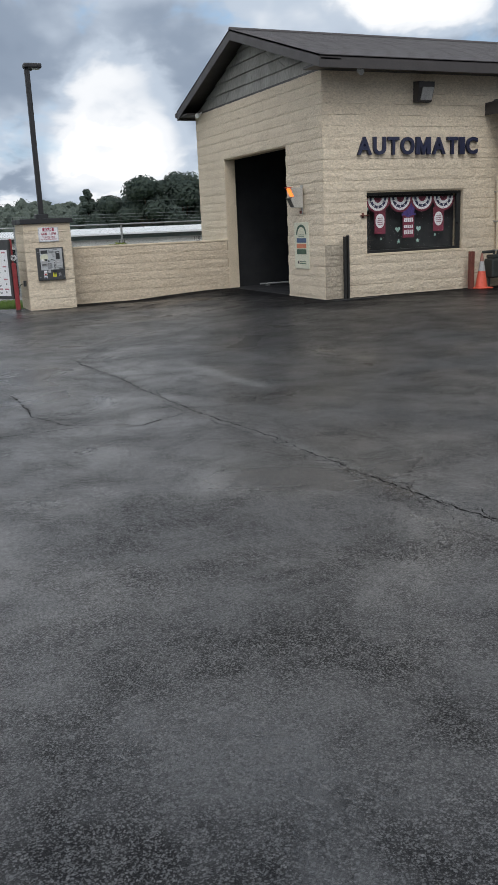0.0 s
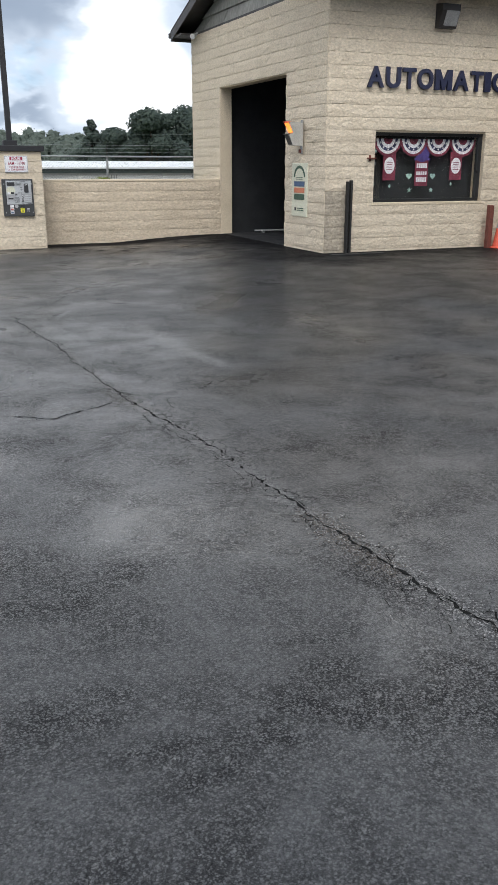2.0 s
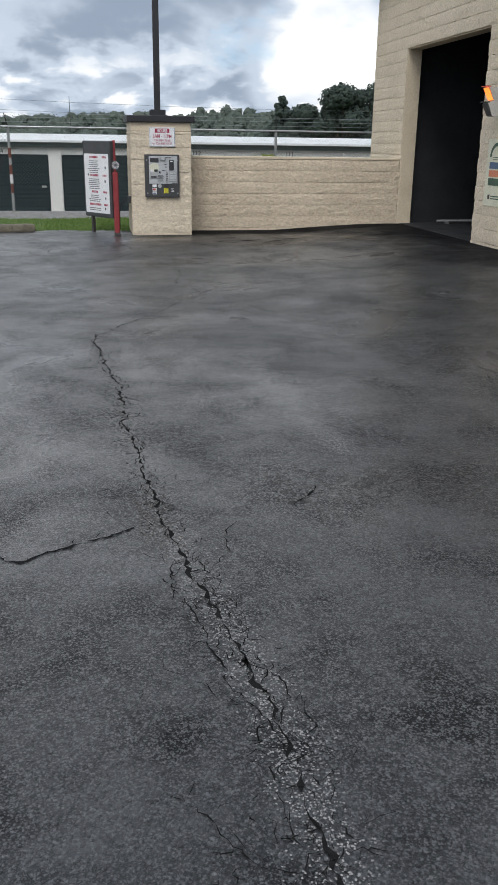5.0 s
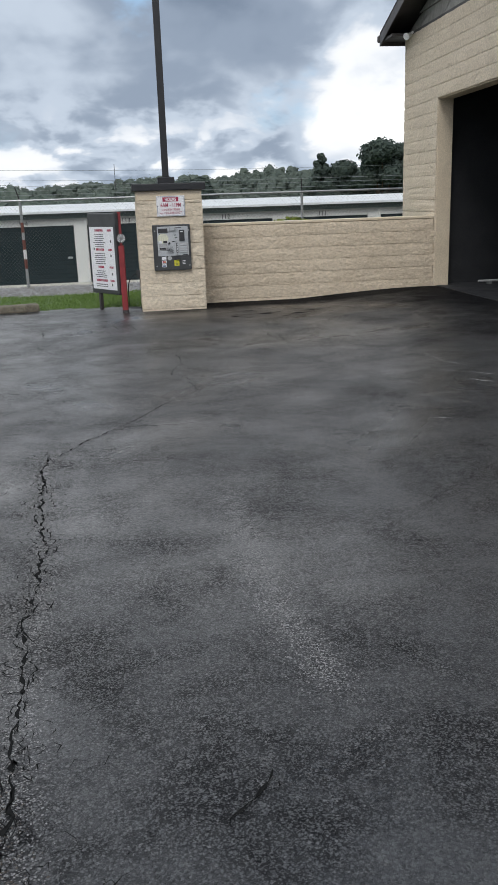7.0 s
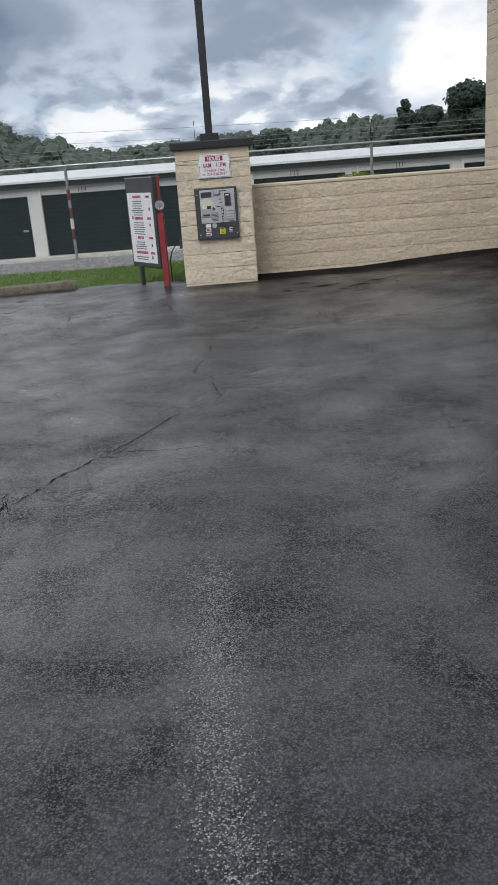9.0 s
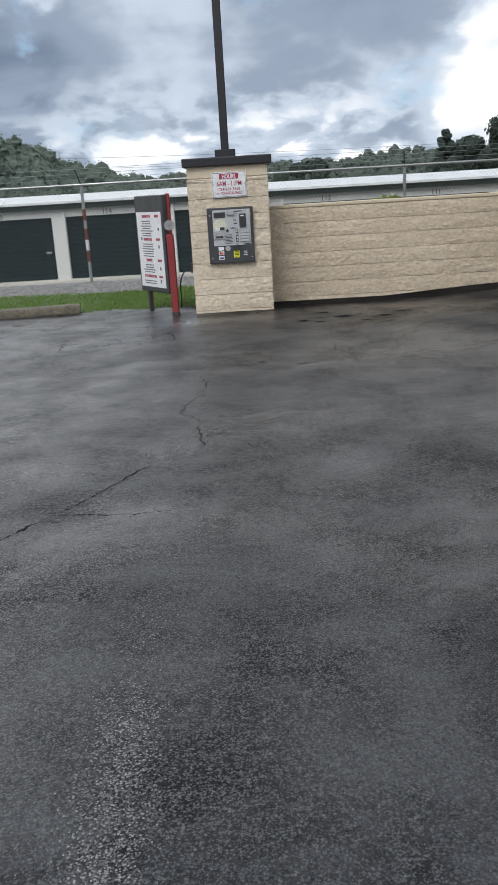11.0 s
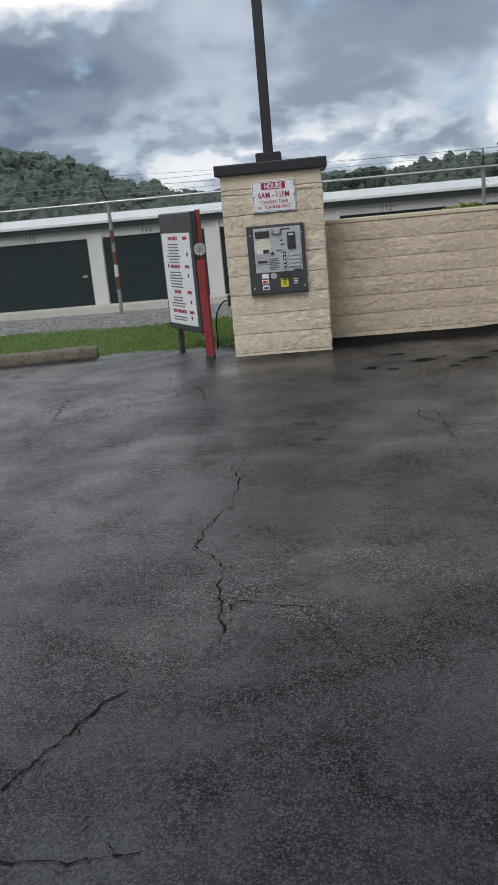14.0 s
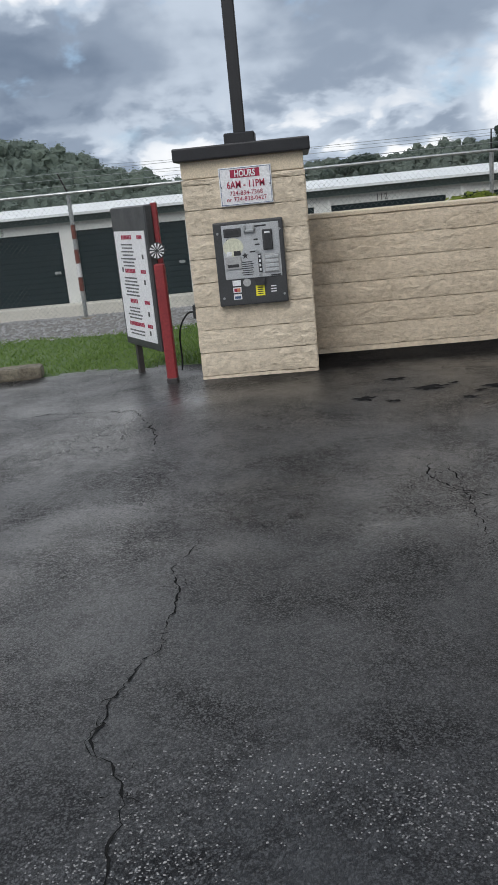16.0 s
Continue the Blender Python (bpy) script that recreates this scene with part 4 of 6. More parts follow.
def guard_post():
    x, y = 9.17, SY - 0.13
    p = thing("guard_post", (x, y, gz(x, y)), "narrow black steel channel post by the wall corner", "post")
    part("bar", box(x - 0.05, x - 0.018, y - 0.04, y + 0.04, 0.1, 1.36, 0.004), RUBBER, p)
    part("bar", box(x + 0.014, x + 0.05, y - 0.04, y + 0.04, 0.1, 1.38, 0.004), RUBBER, p)
    for z in (0.2, 0.75, 1.28):
        part("tie", box(x - 0.018, x + 0.014, y + 0.02, y + 0.035, z, z + 0.04), RUBBER, p)
    t = thing("ground_plate", (9.1, SY - 0.38, 0.16), "black steel strip lying at the wall foot", "plate")
    part("strip", box(8.72, 9.75, SY - 0.45, SY - 0.33, 0.13, 0.178, 0.004), RUBBER, t)
    h = thing("wall_hook", (9.62, SY, 1.72), "small rusty bracket on the block wall", "bracket")
    part("arm", box(9.56, 9.72, SY - 0.07, SY - 0.015, 1.73, 1.75, 0.004), RUST, h)
    part("plate", box(9.6, 9.64, SY - 0.03, SY, 1.69, 1.79, 0.003), RUST, h)


guard_post()


def cone(x, y):
    z = gz(x, y)
    c = thing("traffic_cone", (x, y, z), "faded orange traffic cone with a grey band", "cone")
    part("base", box(x - 0.18, x + 0.18, y - 0.18, y + 0.18, z, z + 0.03, 0.012), ORANGE, c)
    part("body", tube((x, y, z + 0.03), (x, y, z + 0.36), 0.13, 0.075, 20), ORANGE, c)
    part("band", tube((x, y, z + 0.36), (x, y, z + 0.56), 0.076, 0.042, 20), REFLECT, c, "grey reflective band")
    part("tip", tube((x, y, z + 0.56), (x, y, z + 0.72), 0.042, 0.022, 20), FADED, c, "faded brownish tip")


cone(12.3, SY - 0.35)


METER = material("dark_green_grey_paint", (0.02, 0.025, 0.024), (0.035, 0.04, 0.038), 8.0, 0.5, 0.1, 0.1, 60.0)


def gas_meter():
    x, y = 12.72, SY - 0.28
    z = gz(x, y)
    m = thing("gas_meter", (x, y, z), "dark grey gas meter with pipework against the wall", "gas meter")
    part("body", box(x - 0.2, x + 0.22, y - 0.15, y + 0.15, z + 0.2, z + 0.6, 0.05, seg=3), METER, m)
    part("top", box(x - 0.16, x + 0.18, y - 0.12, y + 0.12, z + 0.6, z + 0.68, 0.03, seg=2), METER, m)
    part("dial", tube((x + 0.05, y - 0.15, z + 0.45), (x + 0.05, y - 0.17, z + 0.45), 0.07, n=20), LENS, m)
    part("regulator", tube((x + 0.12, y, z + 0.68), (x + 0.12, y, z + 0.76), 0.09, 0.07, 18), METER, m)
    part("inlet_riser", tube((x - 0.16, y, z), (x - 0.16, y, z + 0.3), 0.025), METER, m)
    part("outlet_riser", tube((x + 0.2, y, z), (x + 0.2, y, z + 0.3), 0.025), METER, m)
    part("header_pipe", tube((x - 0.35, y, z + 0.74), (x - 0.05, y, z + 0.74), 0.03), METER, m)
    part("elbow", tube((x - 0.05, y, z + 0.62), (x - 0.05, y, z + 0.76), 0.03), METER, m)
    p = thing("red_bollard", (12.1, SY - 0.25, z), "dark red square guard post before the meter", "bollard")
    part("post", box(12.06, 12.16, SY - 0.3, SY - 0.2, z - 0.05, 0.93, 0.01), RUST, p)
    c = thing("conduit", (12.9, SY, 0.8), "cream painted pipe running up the wall", "pipe")
    bm = tube((12.9, SY - 0.1, z + 0.62), (12.87, SY - 0.1, 2.38), 0.032, n=12)
    tube((12.87, SY - 0.1, 2.37), (12.98, SY - 0.02, 2.37), 0.032, n=12, bm=bm)
    part("pipe", bm, SMOOTH_CREAM, c)
    for zz in (0.9, 1.5, 2.1):
        part("clamp", box(12.85, 12.93, SY - 0.135, SY - 0.01, zz, zz + 0.03), GREY_STEEL, c)


gas_meter()


def bay_rail():
    y = 19.28
    r = thing("guide_rail", (13.0, y, 0.17), "pale wheel guide rail on the bay floor", "rail")
    part("rail", tube((9.5, y, 0.225), (18.0, y, 0.225), 0.02, n=10), REFLECT, r)
    for x in (9.7, 12.0, 14.5, 17.0):
        part("foot", box(x - 0.04, x + 0.04, y - 0.04, y + 0.04, 0.166, 0.21), GREY_STEEL, r)


bay_rail()

# ---------------------------------------------------------------- pillar and low wall
PX0, PX1, PY0, PY1, PTOP = 3.744, 4.744, 18.744, 19.75, 1.87
LY, LTOP = 19.5, 1.33


def pillar():
    b = 0.02
    p = thing("pay_pillar", (4.244, 19.2, 0.04), "cream split-face block pillar with a dark cap", "pillar", kind="structure")
    part("core", box(PX0 + b, PX1 - b, PY0 + b, PY1 - b, -0.2, PTOP), MORTAR, p)
    part("top_course", box(PX0 - 0.004, PX1 + 0.004, PY0 - 0.004, PY1 + 0.004, PTOP - 0.14, PTOP, 0.006), SMOOTH_CREAM, p, "smooth cream top course")
    cap = part("cap", box(PX0 - 0.055, PX1 + 0.065, PY0 - 0.06, PY1 + 0.06, PTOP, PTOP + 0.105, 0.012, seg=2), POLE, p, "dark brown cap slab")
    return p


pay_pillar = pillar()


def low_wall():
    w = thing("low_wall", (6.75, LY, 0.05), "low cream split-face block wall with a thin cap", "wall", kind="structure")
    part("core", box(PX1 - 0.01, GX - 0.002, LY + 0.02, LY + 0.28, -0.2, LTOP - 0.035), MORTAR, w)
    part("cap", box(PX1, GX - 0.004, LY - 0.01, LY + 0.3, LTOP - 0.035, LTOP + 0.01, 0.008), SMOOTH_CREAM, w, "thin smooth cream cap")
    return w


low_wall_thing = low_wall()


def lot_lamp():
    x, y = 4.23, 19.12
    l = thing("lot_lamp", (x, y, PTOP + 0.105), "tall dark square lamp pole on the pillar cap", "lamp post")
    part("base", box(x - 0.13, x + 0.13, y - 0.13, y + 0.13, PTOP + 0.105, PTOP + 0.205, 0.01), POLE, l)
    part("pole", box(x - 0.05, x + 0.05, y - 0.05, y + 0.05, PTOP + 0.205, 5.02, 0.008), POLE, l)
    part("arm", box(x - 0.03, x + 0.1, y - 0.03, y + 0.03, 4.98, 5.04), POLE, l)
    part("head", box(x - 0.07, x + 0.3, y - 0.11, y + 0.11, 5.02, 5.12, 0.03, seg=2), POLE, l)
    part("lens", box(x + 0.02, x + 0.27, y - 0.08, y + 0.08, 5.012, 5.022), LENS, l)


lot_lamp()


def hours_sign():
    x0, x1, z0, z1 = 4.049, 4.481, 1.488, 1.792
    y = PY0 - 0.028
    s = thing("hours_sign", ((x0 + x1) / 2, y, z0), "white opening hours sign with red lettering", "sign")
    part("plate", box(x0, x1, y - 0.006, y + 0.02, z0, z1, 0.003), SIGN_WHITE, s)
    b = 0.004
    bm = box(x0 + 0.008, x1 - 0.008, y - 0.008, y - 0.0055, z0 + 0.008, z0 + 0.008 + b)
    box(x0 + 0.008, x1 - 0.008, y - 0.008, y - 0.0055, z1 - 0.008 - b, z1 - 0.008, bm=bm)
    box(x0 + 0.008, x0 + 0.008 + b, y - 0.008, y - 0.0055, z0 + 0.012, z1 - 0.012, bm=bm)
    box(x1 - 0.008 - b, x1 - 0.008, y - 0.008, y - 0.0055, z0 + 0.012, z1 - 0.012, bm=bm)
    part("border", bm, BLUE_INK, s)
    cx = (x0 + x1) / 2
    part("header", box(cx - 0.12, cx + 0.12, y - 0.0085, y - 0.0055, z1 - 0.085, z1 - 0.02), SIGN_RED, s, "red header bar")
    part("lettering", turned(text_bm("HOURS", 0.07, 0.003, 0.17, bold=0.002), pose(cx, y - 0.0105, z1 - 0.077)), SIGN_WHITE, s, "white word HOURS")
    part("lettering", turned(text_bm("6AM - 11PM", 0.08, 0.003, 0.31, bold=0.001), pose(cx, y - 0.0085, z1 - 0.165)), SIGN_RED, s, "red opening times")
    part("lettering", turned(text_bm("724-834-7368", 0.05, 0.003, 0.27), pose(cx, y - 0.0085, z1 - 0.222)), SIGN_RED, s, "red phone number")
    part("lettering", turned(text_bm("or 724-838-0427", 0.05, 0.003, 0.33), pose(cx, y - 0.0085, z1 - 0.27)), SIGN_RED, s, "red phone number")
    for sx in (x0 + 0.016, x1 - 0.016):
        part("screw", tube((sx, y - 0.011, (z0 + z1) / 2), (sx, y, (z0 + z1) / 2), 0.006, n=10), DARK_GREY, s)


hours_sign()


def pay_station():
    x0, x1, z0, z1 = 3.96, 4.54, 0.676, 1.366
    y = PY0 - 0.02
    w, h = x1 - x0, z1 - z0
    p = thing("pay_station", ((x0 + x1) / 2, y, z0), "grey car wash pay station with a silver panel", "pay station")
    part("housing", box(x0, x1, y - 0.05, y + 0.03, z0, z1, 0.012, seg=2), DARK_GREY, p)
    f = y - 0.05

    def at(name, u0, u1, v0, v1, d, m, label="", bevel=0.0, par=p):
        """u, v: fractions of the face, v from the top; d: how far it stands out."""
        return part(name, box(x0 + u0 * w, x0 + u1 * w, f - d, f + 0.004, z1 - v1 * h, z1 - v0 * h, bevel), m, par, label)

    panel = at("panel", 0.12, 0.94, 0.04, 0.68, 0.006, SILVER, "worn silver control panel", 0.003)
    at("display_bezel", 0.15, 0.40, 0.08, 0.18, 0.016, DARK_GREY, bevel=0.004)
    at("display", 0.18, 0.37, 0.1, 0.15, 0.019, INK, "dark display")
    at("card_slot_plate", 0.14, 0.37, 0.41, 0.56, 0.018, REFLECT, bevel=0.004)
    at("card_slot", 0.17, 0.33, 0.5, 0.535, 0.021, INK, "dark card slot")
    at("bill_acceptor", 0.7, 0.84, 0.12, 0.36, 0.03, DARK_GREY, "black bill acceptor", 0.006)
    at("bill_slot", 0.725, 0.815, 0.18, 0.34, 0.034, INK)
    at("bill_light", 0.73, 0.81, 0.145, 0.165, 0.034, SIGN_WHITE)
    keypad = at("keypad", 0.69, 0.92, 0.41, 0.63, 0.014, REFLECT, "grey wash selection keypad", 0.003)
    for i in range(4):
        at("button", 0.71, 0.9, 0.425 + 0.052 * i, 0.462 + 0.052 * i, 0.021, SILVER, par=keypad, bevel=0.003)
    at("selector", 0.61, 0.66, 0.4, 0.62, 0.016, INK, "black selector strip")
    for i in range(4):
        at("selector_light", 0.622, 0.648, 0.415 + 0.052 * i, 0.445 + 0.052 * i, 0.019, SIGN_WHITE)
    for u, v in ((0.605, 0.37), (0.635, 0.655)):
        part("lock", tube((x0 + u * w, f - 0.02, z1 - v * h), (x0 + u * w, f, z1 - v * h), 0.016, n=14), GREY_STEEL, p)
    bm = box(x0 + 0.44 * w, x0 + 0.47 * w, f - 0.03, f, z1 - 0.13 * h, z1 - 0.055 * h, 0.004)
    box(x0 + 0.57 * w, x0 + 0.6 * w, f - 0.03, f, z1 - 0.13 * h, z1 - 0.055 * h, 0.004, bm)
    box(x0 + 0.44 * w, x0 + 0.6 * w, f - 0.03, f, z1 - 0.14 * h, z1 - 0.11 * h, 0.004, bm)
    part("coin_guide", bm, GREY_STEEL, p)
    part("star_mark", star(x0 + 0.43 * w, f - 0.009, z1 - 0.41 * h, 0.03), INK, p)
    for i in range(7):
        k = 0.09 if i % 2 else 0.075
        at("print_line", 0.45 - k, 0.45 + k, 0.48 + 0.025 * i, 0.49 + 0.025 * i, 0.008, INK)
    for a, c, v in ((0.58, 0.76, 0.065), (0.18, 0.34, 0.2), (0.57, 0.63, 0.22), (0.58, 0.65, 0.28), (0.5, 0.58, 0.36), (0.78, 0.92, 0.655)):
        at("print_line", a, c, v, v + 0.018, 0.008, INK)
    part("worn_label", disc(x0 + 0.27 * w, f - 0.009, z1 - 0.3 * h, 0.085, 0.075, n=18), CREAM_SIGN, p, "peeling faded label")
    at("print_block", 0.17, 0.24, 0.35, 0.4, 0.01, SIGN_WHITE)
    at("print_block", 0.27, 0.37, 0.345, 0.4, 0.01, INK)
    for i, m in enumerate((SIGN_WHITE, SIGN_WHITE, SIGN_WHITE)):
        at("card_sticker", 0.21, 0.33, 0.695 + 0.083 * i, 0.76 + 0.083 * i, 0.003, m, "small white card sticker")
    at("card_mark", 0.225, 0.27, 0.79, 0.833, 0.005, SIGN_RED)
    at("card_mark", 0.265, 0.315, 0.79, 0.833, 0.0055, ORANGE_INK)
    at("card_mark", 0.225, 0.315, 0.885, 0.915, 0.005, BLUE_INK)
    part("round_sticker", disc(x0 + 0.42 * w, f - 0.003, z1 - 0.73 * h, 0.033, 0.033), REFLECT, p)
    part("card_reader", poly([(x0 + 0.53 * w, f, z1 - 0.685 * h), (x0 + 0.69 * w, f, z1 - 0.685 * h), (x0 + 0.66 * w, f, z1 - 0.77 * h), (x0 + 0.56 * w, f, z1 - 0.77 * h)], (0, -0.03, 0)), INK, p, "black dispenser spout")
    at("yellow_notice", 0.54, 0.67, 0.775, 0.9, 0.004, YELLOW_INK, "yellow notice")
    for i in range(4):
        at("print_line", 0.565, 0.645, 0.795 + 0.025 * i, 0.806 + 0.025 * i, 0.006, INK)
    for i in range(3):
        at("speaker_slot", 0.76, 0.84, 0.79 + 0.032 * i, 0.803 + 0.032 * i, 0.003, SIGN_WHITE, "white slot")
    for u, v in ((0.06, 0.13), (0.07, 0.9), (0.95, 0.9), (0.95, 0.13)):
        part("bolt", tube((x0 + u * w, f - 0.006, z1 - v * h), (x0 + u * w, f, z1 - v * h), 0.01, n=10), GREY_STEEL, p)


pay_station()


def menu_board():
    # face runs from the far left edge to the near right edge
    a, c = Vector((2.98, 19.42, 0)), Vector((3.37, 18.80, 0))
    along = (c - a).normalized()
    width = (c - a).length
    turn = math.degrees(math.atan2(along.y, along.x))
    m = pose(a.x, a.y, 0, 0, 0, turn)
    b = thing("menu_board", (3.2, 19.2, 0.05), "dark grey wash menu board with a white price list", "menu board")

    def at(name, u0, u1, y0, y1, z0, z1, mat, label="", bevel=0.0):
        return part(name, turned(box(u0, u1, y0, y1, z0, z1, bevel), m), mat, b, label)

    at("cabinet", -0.05, width + 0.04, 0.0, 0.075, 0.32, 1.57, DARK_GREY, "", 0.012)
    at("price_list", 0.0, width - 0.01, -0.006, 0.004, 0.39, 1.36, SIGN_WHITE, "white price list")
    rnd = random.Random(3)
    for k, top in enumerate((1.325, 1.03, 0.76, 0.55)):
        n = (7, 7, 5, 10)[k]
        for i in range(n):
            u = 0.3 - 0.018 * n + 0.036 * i
            at("heading_mark", u, u + 0.024, -0.009, -0.005, top - 0.036, top, SIGN_RED, "red heading mark")
        for i in range(4):
            at("price_mark", 0.55 + 0.03 * i, 0.57 + 0.03 * i, -0.009, -0.005, top - 0.034, top - 0.002, SIGN_RED, "red price mark")
        rows = (7, 6, 4, 2)[k]
        for i in range(rows):
            half = rnd.uniform(0.12, 0.19)
            z = top - 0.075 - 0.031 * i
            n = rnd.randint(4, 6)
            for j in range(n):
                u0 = 0.29 - half + 2 * half * j / n
                at("text_line", u0, u0 + 2 * half / n - 0.012, -0.009, -0.005, z - 0.013, z, TEXT_GREY)
    for u, z in ((0.62, 1.12), (0.6, 0.9), (0.6, 0.62), (0.1, 1.0), (0.58, 0.45)):
        at("fleck", u, u + 0.03, -0.009, -0.005, z, z + 0.04, DARK_GREY)
    at("back_leg", 0.12, 0.17, 0.01, 0.06, 0.0, 0.34, BROWN_TRIM, "dark steel leg")
    # red post beside the cabinet and its heavier foot section
    r = thing("red_post", (3.47, 18.74, 0.05), "red painted steel post beside the menu board", "post")
    part("upper_post", box(3.437, 3.49, 18.825, 18.88, 0.05, 1.58, 0.006), RED, r)
    part("lower_post", box(3.425, 3.515, 18.70, 18.79, -0.05, 1.08, 0.012), RED, r, "thicker red guard post")
    part("dark_foot", box(3.42, 3.52, 18.695, 18.795, -0.05, 0.1, 0.012), BROWN_TRIM, r, "dark painted foot")
    med = thing("pinwheel", (3.475, 18.7, 1.19), "small black and white round pinwheel on the post", "ornament")
    part("rim", tube((3.475, 18.70, 1.19), (3.475, 18.68, 1.19), 0.068, n=24), INK, med)
    for i in range(12):
        ang = 2 * math.pi * i / 12
        t1 = ang + 0.26
        part("blade", poly([(3.475 + 0.012 * math.cos(ang), 18.678, 1.19 + 0.012 * math.sin(ang)), (3.475 + 0.062 * math.cos(ang), 18.678, 1.19 + 0.062 * math.sin(ang)), (3.475 + 0.062 * math.cos(t1), 18.678, 1.19 + 0.062 * math.sin(t1))], (0, -0.004, 0)), SIGN_WHITE, med)
    cu = bpy.data.curves.new("cable", "CURVE")
    cu.dimensions, cu.bevel_depth = "3D", 0.008
    sp = cu.splines.new("BEZIER")
    sp.bezier_points.add(2)
    for pt, co in zip(sp.bezier_points, ((3.72, 19.0, 0.62), (3.62, 19.0, 0.6), (3.52, 19.0, 0.1))):
        pt.co = co
        pt.handle_left_type = pt.handle_right_type = "AUTO"
    cu.materials.append(RUBBER)
    tagged(new("power_cable", cu), "black cable from the pillar down to the ground", "cable")
    j = thing("junction_box", (3.72, 19.0, 0.58), "small dark junction box on the pillar side", "box")
    part("body", box(3.68, 3.745, 18.96, 19.04, 0.56, 0.68, 0.008), DARK_GREY, j)


menu_board()


def wheel_stop():
    w = thing("wheel_stop", (0.9, 19.3, 0.05), "weathered concrete wheel stop at the grass edge", "wheel stop")
    bm = box(-0.75, 0.75, -0.11, 0.11, 0.0, 0.13, 0.035, seg=2)
    bmesh.ops.subdivide_edges(bm, edges=[e for e in bm.edges if abs(e.verts[0].co.x - e.verts[1].co.x) > 1], cuts=16)
    for v in bm.verts:
        v.co += 0.007 * noise.noise_vector(v.co * 9)
    turned(bm, pose(1.32, 19.43, 0.04, 0, 0, 9) )
    part("body", bm, STOP_CONCRETE, w)


wheel_stop()

# ---------------------------------------------------------------- fence and storage units
FENCE_Y, RAIL_Z = 23.9, 1.84


def fence():
    f = thing("chain_link_fence", (4.0, FENCE_Y, 0.0), "galvanised chain-link fence with barbed wire arms", "fence")
    x0, x1 = -10.6, 13.3
    part("top_rail", tube((x0, FENCE_Y, RAIL_Z), (x1, FENCE_Y, RAIL_Z), 0.021, n=8), GREY_STEEL, f)
    xs = [1.42 + 2.98 * k for k in range(-4, 5)]
    for k, x in enumerate(xs):
        part("post", tube((x, FENCE_Y + 0.03, -0.1), (x, FENCE_Y + 0.03, RAIL_Z + 0.02), 0.03, n=10), GREY_STEEL, f)
        part("barb_arm", tube((x, FENCE_Y + 0.03, RAIL_Z), (x - 0.05, FENCE_Y - 0.2, RAIL_Z + 0.27), 0.014, 0.01, n=6), BROWN_TRIM, f)
        if k == 4:
            for z in (0.45, 0.85, 1.2):
                part("tape", tube((x, FENCE_Y + 0.03, z), (x, FENCE_Y + 0.03, z + 0.2), 0.034, n=10), RUST, f, "faded red tape band")
            part("tape", tube((x, FENCE_Y + 0.03, 0.66), (x, FENCE_Y + 0.03, 0.85), 0.034, n=10), WHITE_PAINT, f, "white tape band")
    for z, dy in ((RAIL_Z + 0.1, -0.08), (RAIL_Z + 0.19, -0.15), (RAIL_Z + 0.27, -0.21)):
        part("barbed_wire", tube((x0, FENCE_Y + dy, z), (x1, FENCE_Y + dy, z), 0.003, n=4), GREY_STEEL, f)
    verts, faces = [], []
    pitch, r, h0, h1 = 0.075, 0.0020, 0.03, RAIL_Z
    hh = h1 - h0

    def wire(a, c, y):
        i = len(verts)
        for p in (a, c):
            verts.extend([(p[0] - r, y, p[1]), (p[0] + r, y, p[1]), (p[0], y + 2 * r, p[1])])
        faces.extend([(i, i + 1, i + 4, i + 3), (i + 1, i + 2, i + 5, i + 4), (i + 2, i, i + 3, i + 5)])

    u = x0 - hh
    while u < x1:
        for s in (0, 1):
            a, c = (u, h0), (u + hh, h1)
            if a[0] < x0:
                a = (x0, h0 + x0 - u)
            if c[0] > x1:
                c = (x1, h0 + x1 - u)
            if s:
                a, c = (x0 + x1 - a[0], a[1]), (x0 + x1 - c[0], c[1])
            wire(a, c, FENCE_Y - 0.004 * s)
        u += pitch
    me = bpy.data.meshes.new("wire_mesh")
    me.from_pydata([Vector(v) - ORIGIN[f.name] for v in verts], [], faces)
    me.materials.append(WIRE)
    ob = new("wire_mesh", me)
    ob.parent = f
    tagged(ob, "galvanised diamond wire mesh", kind="stuff")
    b = part("footing", box(1.28, 1.58, FENCE_Y - 0.12, FENCE_Y + 0.16, -0.05, 0.06, 0.03), CONCRETE, f, "rough concrete footing")


fence()

UY, UZ0, UHEAD, UEAVE = 32.0, -0.54, 1.16, 1.37


